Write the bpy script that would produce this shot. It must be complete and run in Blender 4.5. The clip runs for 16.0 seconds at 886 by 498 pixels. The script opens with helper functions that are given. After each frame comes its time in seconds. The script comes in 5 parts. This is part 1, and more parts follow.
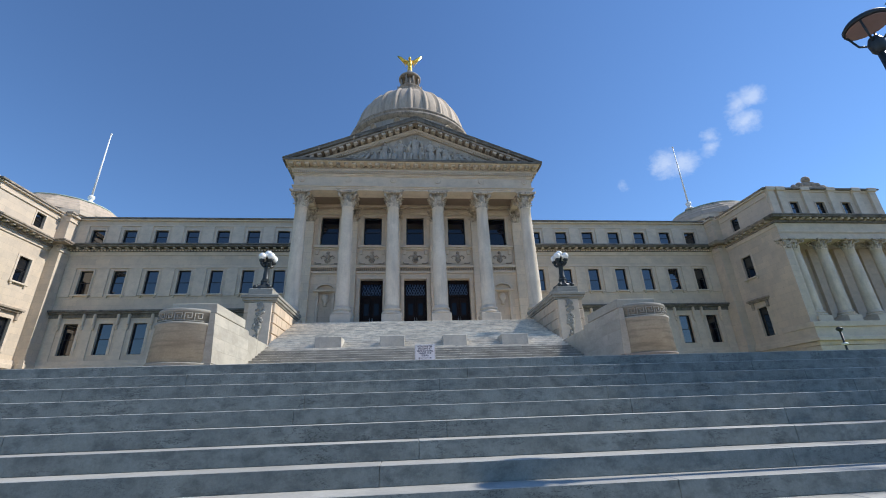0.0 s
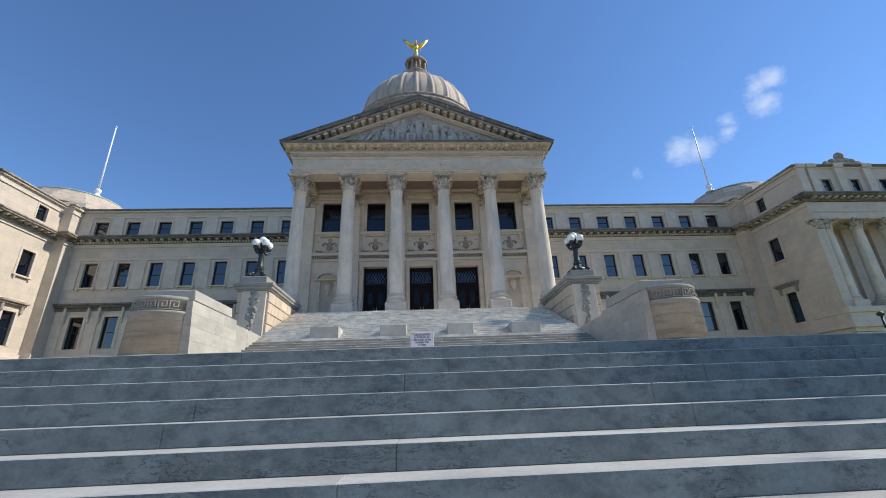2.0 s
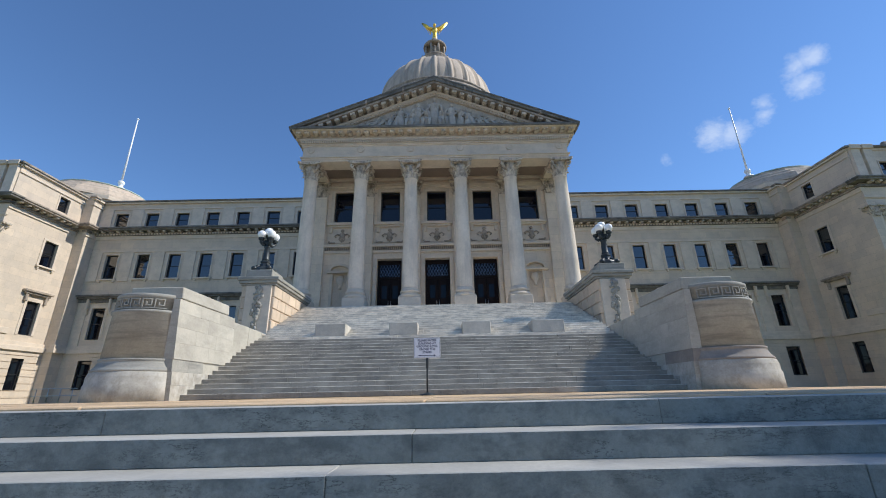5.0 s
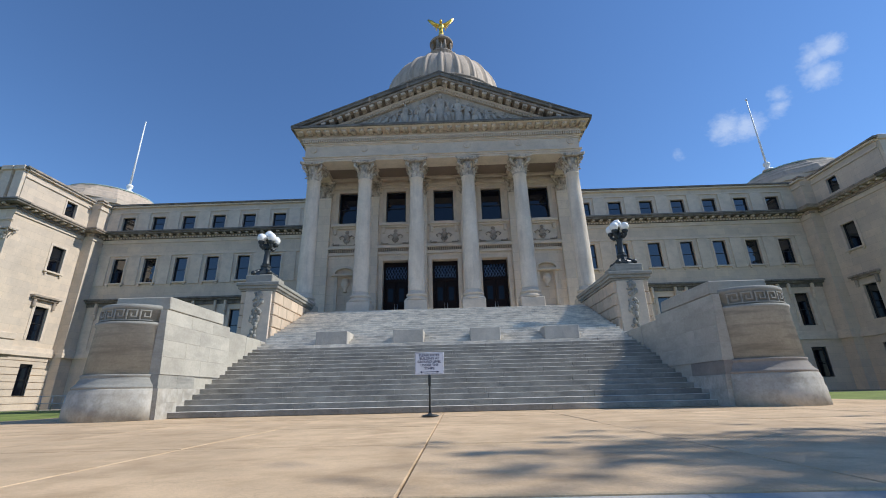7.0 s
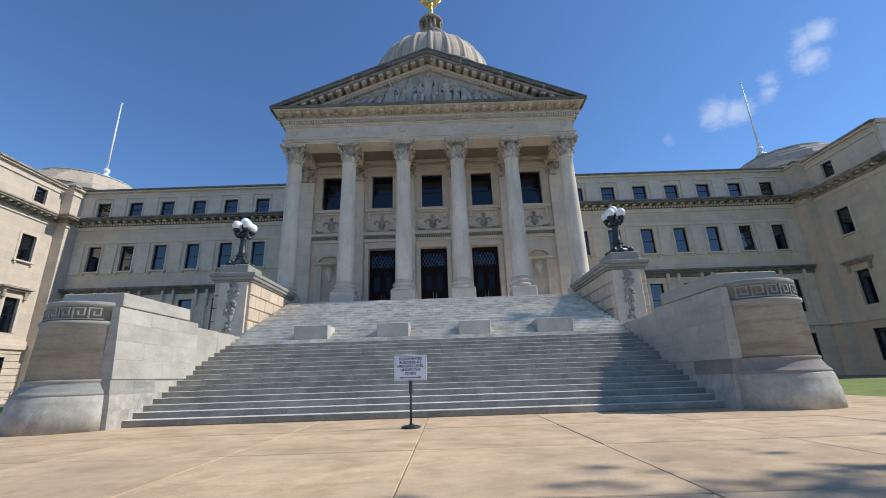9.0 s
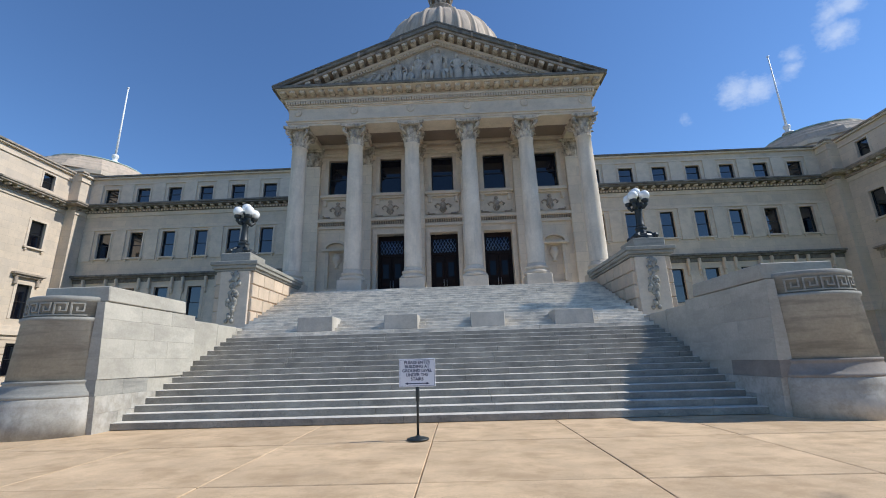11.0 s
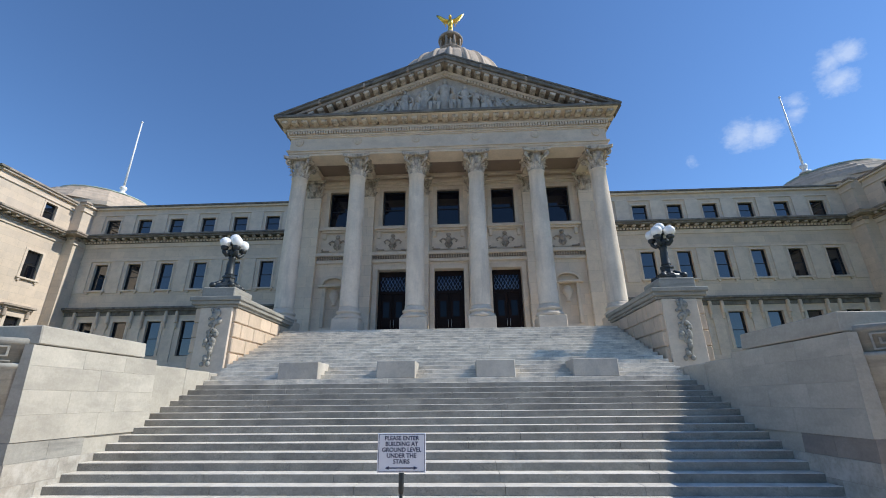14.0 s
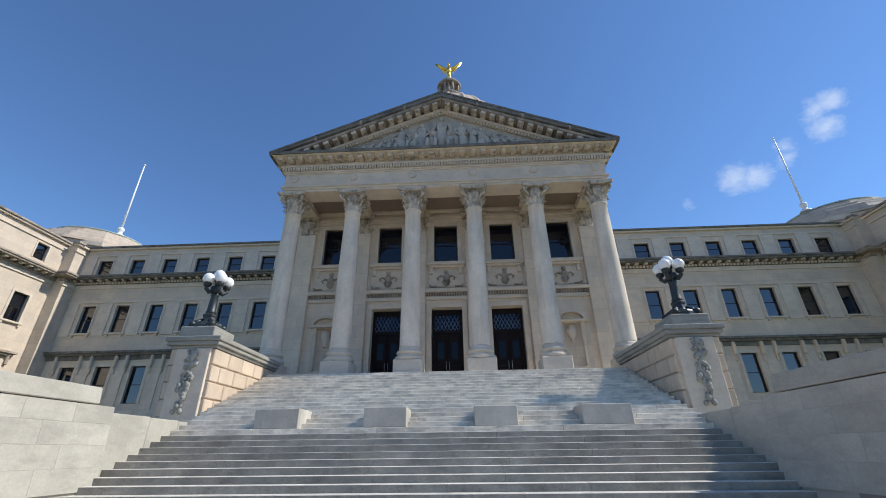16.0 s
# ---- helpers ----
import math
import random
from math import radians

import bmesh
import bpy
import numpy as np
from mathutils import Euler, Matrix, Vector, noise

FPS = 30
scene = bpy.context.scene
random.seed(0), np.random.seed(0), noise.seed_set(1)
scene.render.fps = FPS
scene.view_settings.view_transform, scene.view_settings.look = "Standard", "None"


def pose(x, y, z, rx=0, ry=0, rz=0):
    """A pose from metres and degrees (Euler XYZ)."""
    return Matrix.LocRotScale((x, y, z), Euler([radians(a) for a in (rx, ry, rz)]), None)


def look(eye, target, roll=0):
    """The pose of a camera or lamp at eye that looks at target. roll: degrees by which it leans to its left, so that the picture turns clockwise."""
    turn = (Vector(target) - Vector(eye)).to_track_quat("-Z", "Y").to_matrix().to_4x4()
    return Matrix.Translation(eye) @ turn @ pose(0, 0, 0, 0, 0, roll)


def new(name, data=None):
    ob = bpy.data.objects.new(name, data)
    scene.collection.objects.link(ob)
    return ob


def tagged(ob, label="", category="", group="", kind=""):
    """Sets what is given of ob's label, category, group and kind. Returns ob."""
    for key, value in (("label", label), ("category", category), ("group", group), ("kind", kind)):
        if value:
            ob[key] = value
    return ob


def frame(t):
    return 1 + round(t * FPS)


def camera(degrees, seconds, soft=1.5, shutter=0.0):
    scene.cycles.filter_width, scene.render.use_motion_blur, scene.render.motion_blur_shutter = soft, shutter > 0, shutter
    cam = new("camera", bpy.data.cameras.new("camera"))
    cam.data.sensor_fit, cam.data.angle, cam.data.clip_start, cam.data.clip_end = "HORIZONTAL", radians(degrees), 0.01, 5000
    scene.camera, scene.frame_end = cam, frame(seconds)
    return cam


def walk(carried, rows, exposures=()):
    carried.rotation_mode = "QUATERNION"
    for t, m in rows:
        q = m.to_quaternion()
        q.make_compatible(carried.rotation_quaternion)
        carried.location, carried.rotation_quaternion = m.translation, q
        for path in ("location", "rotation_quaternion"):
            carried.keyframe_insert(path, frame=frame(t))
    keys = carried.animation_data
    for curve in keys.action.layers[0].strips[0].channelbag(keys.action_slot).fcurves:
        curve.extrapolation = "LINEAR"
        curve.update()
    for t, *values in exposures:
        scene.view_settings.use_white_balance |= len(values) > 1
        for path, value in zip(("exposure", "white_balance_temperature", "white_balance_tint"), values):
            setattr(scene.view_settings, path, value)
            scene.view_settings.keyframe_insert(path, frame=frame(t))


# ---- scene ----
cam = camera(93.6, 16.0, soft=1.0)
PATH = [
    (0, (-0.724, -0.506, 1.792), (-0.547, 1.344, 2.530), -2),
    (0.5, (-0.562, -0.075, 1.762), (-0.407, 1.781, 2.490), -2.1),
    (1, (-0.426, 0.347, 1.799), (-0.290, 2.211, 2.513), -2.1),
    (1.5, (-0.257, 0.802, 1.823), (-0.132, 2.670, 2.526), -2.1),
    (2, (-0.173, 1.136, 1.939), (-0.056, 3.005, 2.642), -2.2),
    (2.5, (-0.105, 1.378, 2.067), (0.008, 3.247, 2.770), -2.4),
    (3, (0.020, 1.625, 2.172), (0.134, 3.494, 2.875), -2.4),
    (3.5, (0.080, 1.883, 2.246), (0.188, 3.754, 2.943), -2.2),
    (4, (0.145, 2.119, 2.367), (0.228, 3.997, 3.050), -1.8),
    (4.5, (0.253, 2.316, 2.472), (0.302, 4.201, 3.140), -1.5),
    (5, (0.274, 2.565, 2.567), (0.283, 4.453, 3.226), -1.2),
    (5.2, (0.286, 2.660, 2.585), (0.282, 4.549, 3.242), -1.2),
    (7.5, (0.469, 3.644, 3.145), (0.429, 5.535, 3.797), -1.4),
    (8, (0.470, 3.880, 3.231), (0.450, 5.774, 3.874), -1.6),
    (8.5, (0.547, 4.124, 3.324), (0.543, 6.026, 3.943), -1.8),
    (9, (0.611, 4.403, 3.466), (0.611, 6.315, 4.053), -1.9),
    (9.5, (0.598, 4.636, 3.577), (0.585, 6.557, 4.133), -1.8),
    (12, (0.649, 5.812, 4.123), (0.579, 7.745, 4.634), -1.6),
    (12.5, (0.644, 6.041, 4.249), (0.577, 7.970, 4.774), -1.3),
    (13, (0.716, 6.342, 4.270), (0.646, 8.261, 4.828), -1.1),
    (13.5, (0.766, 6.641, 4.282), (0.687, 8.542, 4.899), -0.7),
    (14, (0.747, 6.936, 4.310), (0.659, 8.813, 4.994), -0.5),
    (14.5, (0.813, 7.178, 4.316), (0.720, 9.030, 5.066), -0.3),
    (15, (0.879, 7.397, 4.346), (0.789, 9.227, 5.149), -0.4),
    (15.5, (0.881, 7.641, 4.367), (0.794, 9.453, 5.209), -0.6),
    (16, (0.887, 7.888, 4.365), (0.802, 9.685, 5.237), -0.7),
]
walk(cam, [(t, look(eye, target, roll)) for t, eye, target, roll in PATH], exposures=[(0.0, 0.10, 6100, 9.0), (3.5, 0.12, 6100, 9.0), (5.0, 0.06, 6050, 9.0), (7.5, -0.06, 5950, 9.0), (9.0, -0.05, 5950, 9.0), (12.0, 0.02, 5950, 9.0), (13.0, 0.05, 6000, 9.0), (16.0, 0.05, 6050, 9.0)])

# ---- light ----
SUN_TO = Vector((1.0, 0.035, 0.96)).normalized()
world = bpy.data.worlds.new("World")
scene.world = world
world.use_nodes = True
wt = world.node_tree
wt.nodes.clear()
w_out = wt.nodes.new("ShaderNodeOutputWorld")
w_bg = wt.nodes.new("ShaderNodeBackground")
w_sky = wt.nodes.new("ShaderNodeTexSky")
w_sky.sky_type = "NISHITA"
w_sky.sun_disc = False
w_sky.sun_elevation = math.asin(SUN_TO.z)
w_sky.sun_rotation = math.atan2(SUN_TO.x, SUN_TO.y)
w_sky.air_density, w_sky.dust_density, w_sky.ozone_density = 1.0, 0.0, 7.2
w_bg.inputs["Strength"].default_value = 0.150
# a few thin fair-weather clouds, low over the east wing
w_geo = wt.nodes.new("ShaderNodeTexCoord")
w_map = wt.nodes.new("ShaderNodeMapping")
w_map.inputs["Scale"].default_value = (12.0, 16.0, 20.0)
w_noise = wt.nodes.new("ShaderNodeTexNoise")
w_noise.inputs["Scale"].default_value = 1.6
w_noise.inputs["Detail"].default_value = 7.0
w_noise.inputs["Roughness"].default_value = 0.72
wt.links.new(w_geo.outputs["Generated"], w_map.inputs["Vector"])
wt.links.new(w_map.outputs["Vector"], w_noise.inputs["Vector"])


def w_math(op, a, b=None):
    n = wt.nodes.new("ShaderNodeMath")
    n.operation = op
    for i, v in enumerate((a, b)):
        if v is None:
            continue
        if isinstance(v, (int, float)):
            n.inputs[i].default_value = v
        else:
            wt.links.new(v, n.inputs[i])
    return n.outputs[0]


CLOUDS = [((0.540, 0.697, 0.471), 0.055, 1.0), ((0.565, 0.684, 0.464), 0.05, 1.0), ((0.601, 0.646, 0.473), 0.040, 0.72), ((0.596, 0.634, 0.493), 0.034, 0.75),
          ((0.622, 0.583, 0.523), 0.040, 0.85), ((0.638, 0.562, 0.528), 0.036, 0.95), ((0.638, 0.588, 0.497), 0.044, 0.95), ((0.471, 0.758, 0.453), 0.030, 0.55)]
cloud_sum = None
for c_dir, c_rad, c_amp in CLOUDS:
    vm = wt.nodes.new("ShaderNodeVectorMath")
    vm.operation = "DISTANCE"
    vm.inputs[1].default_value = Vector(c_dir).normalized()
    wt.links.new(w_geo.outputs["Generated"], vm.inputs[0])
    m1 = w_math("SUBTRACT", 1.0, w_math("DIVIDE", vm.outputs["Value"], c_rad))
    m2 = w_math("MULTIPLY", w_math("MAXIMUM", m1, 0.0), c_amp)
    cloud_sum = m2 if cloud_sum is None else w_math("MAXIMUM", cloud_sum, m2)
c_fac = w_math("MULTIPLY", w_math("SUBTRACT", w_math("ADD", w_math("MULTIPLY", cloud_sum, 0.85), w_noise.outputs["Fac"]), 0.80), 1.15)
c_fac = w_math("MINIMUM", w_math("MAXIMUM", c_fac, 0.0), 0.5)
w_mix = wt.nodes.new("ShaderNodeMix")
w_mix.data_type = "RGBA"
w_mix.inputs["B"].default_value = (5.4, 5.7, 6.2, 1)
wt.links.new(c_fac, w_mix.inputs["Factor"])
wt.links.new(w_sky.outputs["Color"], w_mix.inputs["A"])
wt.links.new(w_mix.outputs["Result"], w_bg.inputs["Color"])
wt.links.new(w_bg.outputs["Background"], w_out.inputs["Surface"])

sun = new("sun", bpy.data.lights.new("sun", "SUN"))
sun.data.energy = 4.7
sun.data.angle = radians(0.53)
sun.data.color = (1.0, 0.93, 0.82)
sun.matrix_world = look(SUN_TO * 200, (0, 0, 0))


# ---- materials ----
def material(name, base, rough=0.8, var=0.25, scale=1.2, fine=18.0, bump=0.25, stain=None, stain_amt=0.0, stain_stretch=(1, 1, 0.15), metal=0.0,
             rand=0.0, spec=0.4, course=None, ior=None, joined=False, vein=None):
    """Stone-like material: colour varied by broad blotches and fine grain, with relief, streaks and, if wanted, masonry courses."""
    m = bpy.data.materials.new(name)
    m.use_nodes = True
    nt = m.node_tree
    b = nt.nodes["Principled BSDF"]
    b.inputs["Roughness"].default_value = rough
    b.inputs["Metallic"].default_value = metal
    b.inputs["Specular IOR Level"].default_value = spec
    if ior:
        b.inputs["IOR"].default_value = ior
    N = nt.nodes.new
    tc = N("ShaderNodeTexCoord")
    info = N("ShaderNodeObjectInfo")
    off = N("ShaderNodeVectorMath")
    off.operation = "MULTIPLY_ADD"
    off.inputs[1].default_value = (37.0, 19.0, 53.0)
    nt.links.new(info.outputs["Random"], off.inputs[0])
    nt.links.new(tc.outputs["Object"], off.inputs[2])
    vec = off.outputs[0]

    def noise_tex(s, detail, r=0.6, stretch=None, vec=vec):
        n = N("ShaderNodeTexNoise")
        n.inputs["Scale"].default_value = s
        n.inputs["Detail"].default_value = detail
        n.inputs["Roughness"].default_value = r
        if stretch:
            mp = N("ShaderNodeMapping")
            mp.inputs["Scale"].default_value = stretch
            nt.links.new(tc.outputs["Object"] if joined else vec, mp.inputs["Vector"])
            nt.links.new(mp.outputs["Vector"], n.inputs["Vector"])
        else:
            nt.links.new(vec, n.inputs["Vector"])
        return n.outputs["Fac"]

    broad = noise_tex(scale, 6, 0.68, None, tc.outputs["Object"] if joined else vec)
    grain = noise_tex(fine, 4, 0.7)
    ramp = N("ShaderNodeMapRange")
    ramp.inputs["From Min"].default_value, ramp.inputs["From Max"].default_value = 0.3, 0.7
    ramp.inputs["To Min"].default_value, ramp.inputs["To Max"].default_value = 1 - var, 1 + var
    nt.links.new(broad, ramp.inputs["Value"])
    ramp2 = N("ShaderNodeMapRange")
    ramp2.inputs["From Min"].default_value, ramp2.inputs["From Max"].default_value = 0.3, 0.7
    ramp2.inputs["To Min"].default_value, ramp2.inputs["To Max"].default_value = 1 - var * 0.5, 1 + var * 0.5
    nt.links.new(grain, ramp2.inputs["Value"])
    mul = N("ShaderNodeMath")
    mul.operation = "MULTIPLY"
    nt.links.new(ramp.outputs[0], mul.inputs[0])
    nt.links.new(ramp2.outputs[0], mul.inputs[1])
    last = mul.outputs[0]
    if rand:
        r3 = N("ShaderNodeMapRange")
        r3.inputs["To Min"].default_value, r3.inputs["To Max"].default_value = 1 - rand, 1 + rand
        nt.links.new(info.outputs["Random"], r3.inputs["Value"])
        m3 = N("ShaderNodeMath")
        m3.operation = "MULTIPLY"
        nt.links.new(last, m3.inputs[0])
        nt.links.new(r3.outputs[0], m3.inputs[1])
        last = m3.outputs[0]
    vmul = N("ShaderNodeVectorMath")
    vmul.operation = "SCALE"
    vmul.inputs[0].default_value = base
    nt.links.new(last, vmul.inputs["Scale"])
    col = vmul.outputs[0]
    height = grain
    if course:
        bt = N("ShaderNodeTexBrick")
        bt.inputs["Scale"].default_value = 1.0
        bt.inputs["Brick Width"].default_value, bt.inputs["Row Height"].default_value = course
        bt.inputs["Mortar Size"].default_value = 0.008
        bt.inputs["Color1"].default_value, bt.inputs["Color2"].default_value = (0.93, 0.93, 0.93, 1), (1.06, 1.04, 1.0, 1)
        bt.inputs["Mortar"].default_value = (0.78, 0.76, 0.72, 1)
        sx = N("ShaderNodeSeparateXYZ")
        nt.links.new(tc.outputs["Object"], sx.inputs[0])
        ad = N("ShaderNodeMath")
        nt.links.new(sx.outputs[0], ad.inputs[0])
        nt.links.new(sx.outputs[1], ad.inputs[1])
        cb = N("ShaderNodeCombineXYZ")
        nt.links.new(ad.outputs[0], cb.inputs[0])
        nt.links.new(sx.outputs[2], cb.inputs[1])
        nt.links.new(cb.outputs[0], bt.inputs["Vector"])
        mx = N("ShaderNodeMix")
        mx.data_type, mx.blend_type = "RGBA", "MULTIPLY"
        mx.inputs["Factor"].default_value = 1.0
        nt.links.new(col, mx.inputs["A"])
        nt.links.new(bt.outputs["Color"], mx.inputs["B"])
        col = mx.outputs["Result"]
    if stain:
        st = noise_tex(2.2, 6, 0.65, stain_stretch)
        rs = N("ShaderNodeMapRange")
        rs.inputs["From Min"].default_value, rs.inputs["From Max"].default_value = 0.47, 0.66
        rs.inputs["To Min"].default_value, rs.inputs["To Max"].default_value = 0.0, stain_amt
        nt.links.new(st, rs.inputs["Value"])
        mx = N("ShaderNodeMix")
        mx.data_type = "RGBA"
        mx.inputs["B"].default_value = (*stain, 1)
        nt.links.new(rs.outputs[0], mx.inputs["Factor"])
        nt.links.new(col, mx.inputs["A"])
        col = mx.outputs["Result"]
    if vein:
        # thin dark cracks and drips: where a drawn-out noise crosses its middle value, in patches
        cr = noise_tex(vein[0], 5, 0.75, vein[1])
        sb = N("ShaderNodeMath")
        sb.operation = "SUBTRACT"
        sb.inputs[1].default_value = 0.5
        nt.links.new(cr, sb.inputs[0])
        ab = N("ShaderNodeMath")
        ab.operation = "ABSOLUTE"
        nt.links.new(sb.outputs[0], ab.inputs[0])
        thin = N("ShaderNodeMapRange")
        thin.inputs["From Min"].default_value, thin.inputs["From Max"].default_value = 0.0, vein[2]
        thin.inputs["To Min"].default_value, thin.inputs["To Max"].default_value = vein[3], 0.0
        nt.links.new(ab.outputs[0], thin.inputs["Value"])
        patch = N("ShaderNodeMapRange")
        patch.inputs["From Min"].default_value, patch.inputs["From Max"].default_value = 0.48, 0.62
        nt.links.new(noise_tex(1.7, 4, 0.6, (1.0, 1.0, 1.6)), patch.inputs["Value"])
        both = N("ShaderNodeMath")
        both.operation = "MULTIPLY"
        nt.links.new(thin.outputs[0], both.inputs[0])
        nt.links.new(patch.outputs[0], both.inputs[1])
        mx = N("ShaderNodeMix")
        mx.data_type = "RGBA"
        mx.inputs["B"].default_value = (0.03, 0.032, 0.032, 1)
        nt.links.new(both.outputs[0], mx.inputs["Factor"])
        nt.links.new(col, mx.inputs["A"])
        col = mx.outputs["Result"]
    nt.links.new(col, b.inputs["Base Color"])
    if bump:
        bp = N("ShaderNodeBump")
        bp.inputs["Strength"].default_value = bump
        bp.inputs["Distance"].default_value = 0.01
        nt.links.new(height, bp.inputs["Height"])
        nt.links.new(bp.outputs[0], b.inputs["Normal"])
    return m


LIME = material("limestone", (0.625, 0.525, 0.412), 0.85, 0.10, 0.45, 9, 0.4, (0.40, 0.345, 0.285), 0.28, (0.5, 0.5, 0.35), course=(1.35, 0.62))
# paler than the range walls, for the porch wall and pilasters
LIME_PORCH = material("portico_pale_limestone", (0.710, 0.604, 0.480), 0.85, 0.10, 0.45, 9, 0.4, (0.46, 0.40, 0.33), 0.3, (0.5, 0.5, 0.35), course=(1.35, 0.62))
LIME_TRIM = material("limestone_trim", (0.652, 0.550, 0.432), 0.85, 0.11, 0.8, 10, 0.4, (0.38, 0.33, 0.275), 0.3, (0.6, 0.6, 0.9))
LIME_COL = material("limestone_column", (0.710, 0.604, 0.480), 0.85, 0.13, 0.6, 9, 0.4, (0.38, 0.33, 0.275), 0.45, (1.0, 1.0, 0.16))
LIME_CAP = material("carved_limestone", (0.580, 0.495, 0.395), 0.9, 0.32, 3.5, 20, 0.6, (0.17, 0.145, 0.12), 0.85, (1.5, 1.5, 1.0))
LIME_DARK = material("weathered_limestone", (0.37, 0.305, 0.24), 0.9, 0.34, 1.4, 14, 0.4, (0.11, 0.10, 0.085), 0.65, (1.0, 1.0, 0.5))
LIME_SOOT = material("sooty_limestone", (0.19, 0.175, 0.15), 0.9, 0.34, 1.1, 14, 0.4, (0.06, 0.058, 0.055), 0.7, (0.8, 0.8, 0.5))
TYMP = material("tympanum_limestone", (0.50, 0.44, 0.365), 0.9, 0.2, 1.2, 14, 0.4, (0.22, 0.195, 0.165), 0.5, (1, 1, 0.5))
LIME_WARM = material("dressed_limestone_block", (0.58, 0.46, 0.34), 0.85, 0.10, 1.0, 16, 0.35, (0.34, 0.29, 0.22), 0.3, (1, 1, 0.4), rand=0.07)
LIME_GREY = material("grey_limestone", (0.325, 0.310, 0.268), 0.85, 0.20, 0.9, 16, 0.35, (0.17, 0.165, 0.15), 0.6, (0.35, 0.35, 3.2), rand=0.03)
LIME_BLOCK = material("dressed_grey_limestone", (0.420, 0.390, 0.325), 0.85, 0.16, 0.8, 18, 0.3, (0.27, 0.25, 0.215), 0.45, (0.5, 0.5, 1.6), rand=0.05)
LIME_BASE = material("bleached_limestone_base", (0.375, 0.345, 0.29), 0.85, 0.24, 1.6, 18, 0.4, (0.60, 0.57, 0.51), 0.55, (1.2, 1.2, 1.0), rand=0.03)
LIME_FOOT = material("dark_limestone_course", (0.27, 0.235, 0.20), 0.85, 0.18, 0.9, 14, 0.3, (0.16, 0.15, 0.14), 0.4, (0.5, 0.5, 1.2))
# lower risers toned dark, treads pale: shade and sun put into the colour
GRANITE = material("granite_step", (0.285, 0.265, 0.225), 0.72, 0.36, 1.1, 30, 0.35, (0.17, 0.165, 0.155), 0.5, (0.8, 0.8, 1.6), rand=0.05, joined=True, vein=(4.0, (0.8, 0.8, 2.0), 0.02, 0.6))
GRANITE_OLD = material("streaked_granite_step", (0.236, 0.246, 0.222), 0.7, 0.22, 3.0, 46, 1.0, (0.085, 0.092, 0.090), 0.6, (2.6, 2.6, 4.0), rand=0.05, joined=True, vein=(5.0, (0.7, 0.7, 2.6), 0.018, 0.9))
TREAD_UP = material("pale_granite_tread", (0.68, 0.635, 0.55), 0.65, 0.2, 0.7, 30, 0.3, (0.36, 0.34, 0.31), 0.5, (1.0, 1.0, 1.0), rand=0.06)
TREAD_SUNLIT = material("sunlit_granite_tread", (0.41, 0.395, 0.355), 0.65, 0.2, 0.7, 30, 0.3, (0.30, 0.29, 0.27), 0.5, (1.0, 1.0, 1.0), rand=0.06)
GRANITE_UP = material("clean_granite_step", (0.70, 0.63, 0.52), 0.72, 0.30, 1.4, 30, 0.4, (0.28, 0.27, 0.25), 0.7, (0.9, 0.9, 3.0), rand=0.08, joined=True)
GRANITE_LIGHT = material("granite_block", (0.45, 0.415, 0.355), 0.72, 0.25, 0.8, 45, 0.25, (0.25, 0.25, 0.25), 0.35, (1.0, 1.0, 0.6))
PAVE = material("tan_concrete", (0.585, 0.420, 0.255), 0.88, 0.22, 0.8, 55, 0.6, (0.40, 0.27, 0.15), 0.65, (0.7, 1.0, 1), rand=0.06, vein=(9.0, (1.0, 1.0, 1.0), 0.012, 0.3))
ASPHALT = material("grey_pavement", (0.30, 0.29, 0.27), 0.9, 0.15, 0.6, 40, 0.3)
EARTH = material("dry_ground", (0.24, 0.215, 0.17), 0.95, 0.25, 0.2, 8, 0.4, (0.12, 0.15, 0.07), 0.6, (0.06, 0.06, 1))
GRASS = material("lawn_grass", (0.17, 0.21, 0.045), 0.9, 0.35, 0.7, 30, 0.6)
IRON = material("black_iron", (0.022, 0.028, 0.03), 0.45, 0.3, 3, 40, 0.3, spec=0.5)
GLOBE = material("white_glass_globe", (0.86, 0.86, 0.84), 0.25, 0.02, 3, 20, 0.0, spec=0.5)
GOLD = material("gilded_copper", (0.95, 0.62, 0.12), 0.28, 0.12, 1.5, 14, 0.3, metal=1.0)
GLASS = material("window_glass", (0.005, 0.006, 0.010), 0.03, 0.2, 0.4, 3, 0.01, spec=0.5, ior=2.0)
DOOR_GLASS = material("door_glass", (0.004, 0.006, 0.012), 0.05, 0.2, 0.4, 3, 0.01, spec=0.5, ior=1.3)
GLASS_DARK = material("porch_glass", (0.003, 0.004, 0.010), 0.03, 0.2, 0.4, 3, 0.01, spec=0.5, ior=1.55)
FRAME = material("dark_window_frame", (0.018, 0.018, 0.020), 0.5, 0.2, 2, 20, 0.2)
DOORWOOD = material("dark_door_wood", (0.012, 0.006, 0.005), 0.5, 0.3, 2, 24, 0.3, (0.02, 0.01, 0.008), 0.5, (6, 6, 0.6), spec=0.15)
# the sky's blue reflection is put into the lattice colour
SKYGRILLE = material("sky_tinted_transom_grille", (0.14, 0.21, 0.36), 0.45, 0.2, 3, 20, 0.2, metal=0.3)
COPPER = material("verdigris_copper", (0.36, 0.47, 0.42), 0.7, 0.25, 0.8, 12, 0.3, (0.40, 0.36, 0.28), 0.6, (1, 1, 0.3))
DOMESTONE = material("dome_terracotta", (0.52, 0.42, 0.32), 0.75, 0.10, 0.4, 10, 0.3, (0.24, 0.21, 0.17), 0.45, (1, 1, 0.12))
WHITEPAINT = material("white_painted_pole", (0.78, 0.78, 0.76), 0.5, 0.08, 2, 20, 0.1)
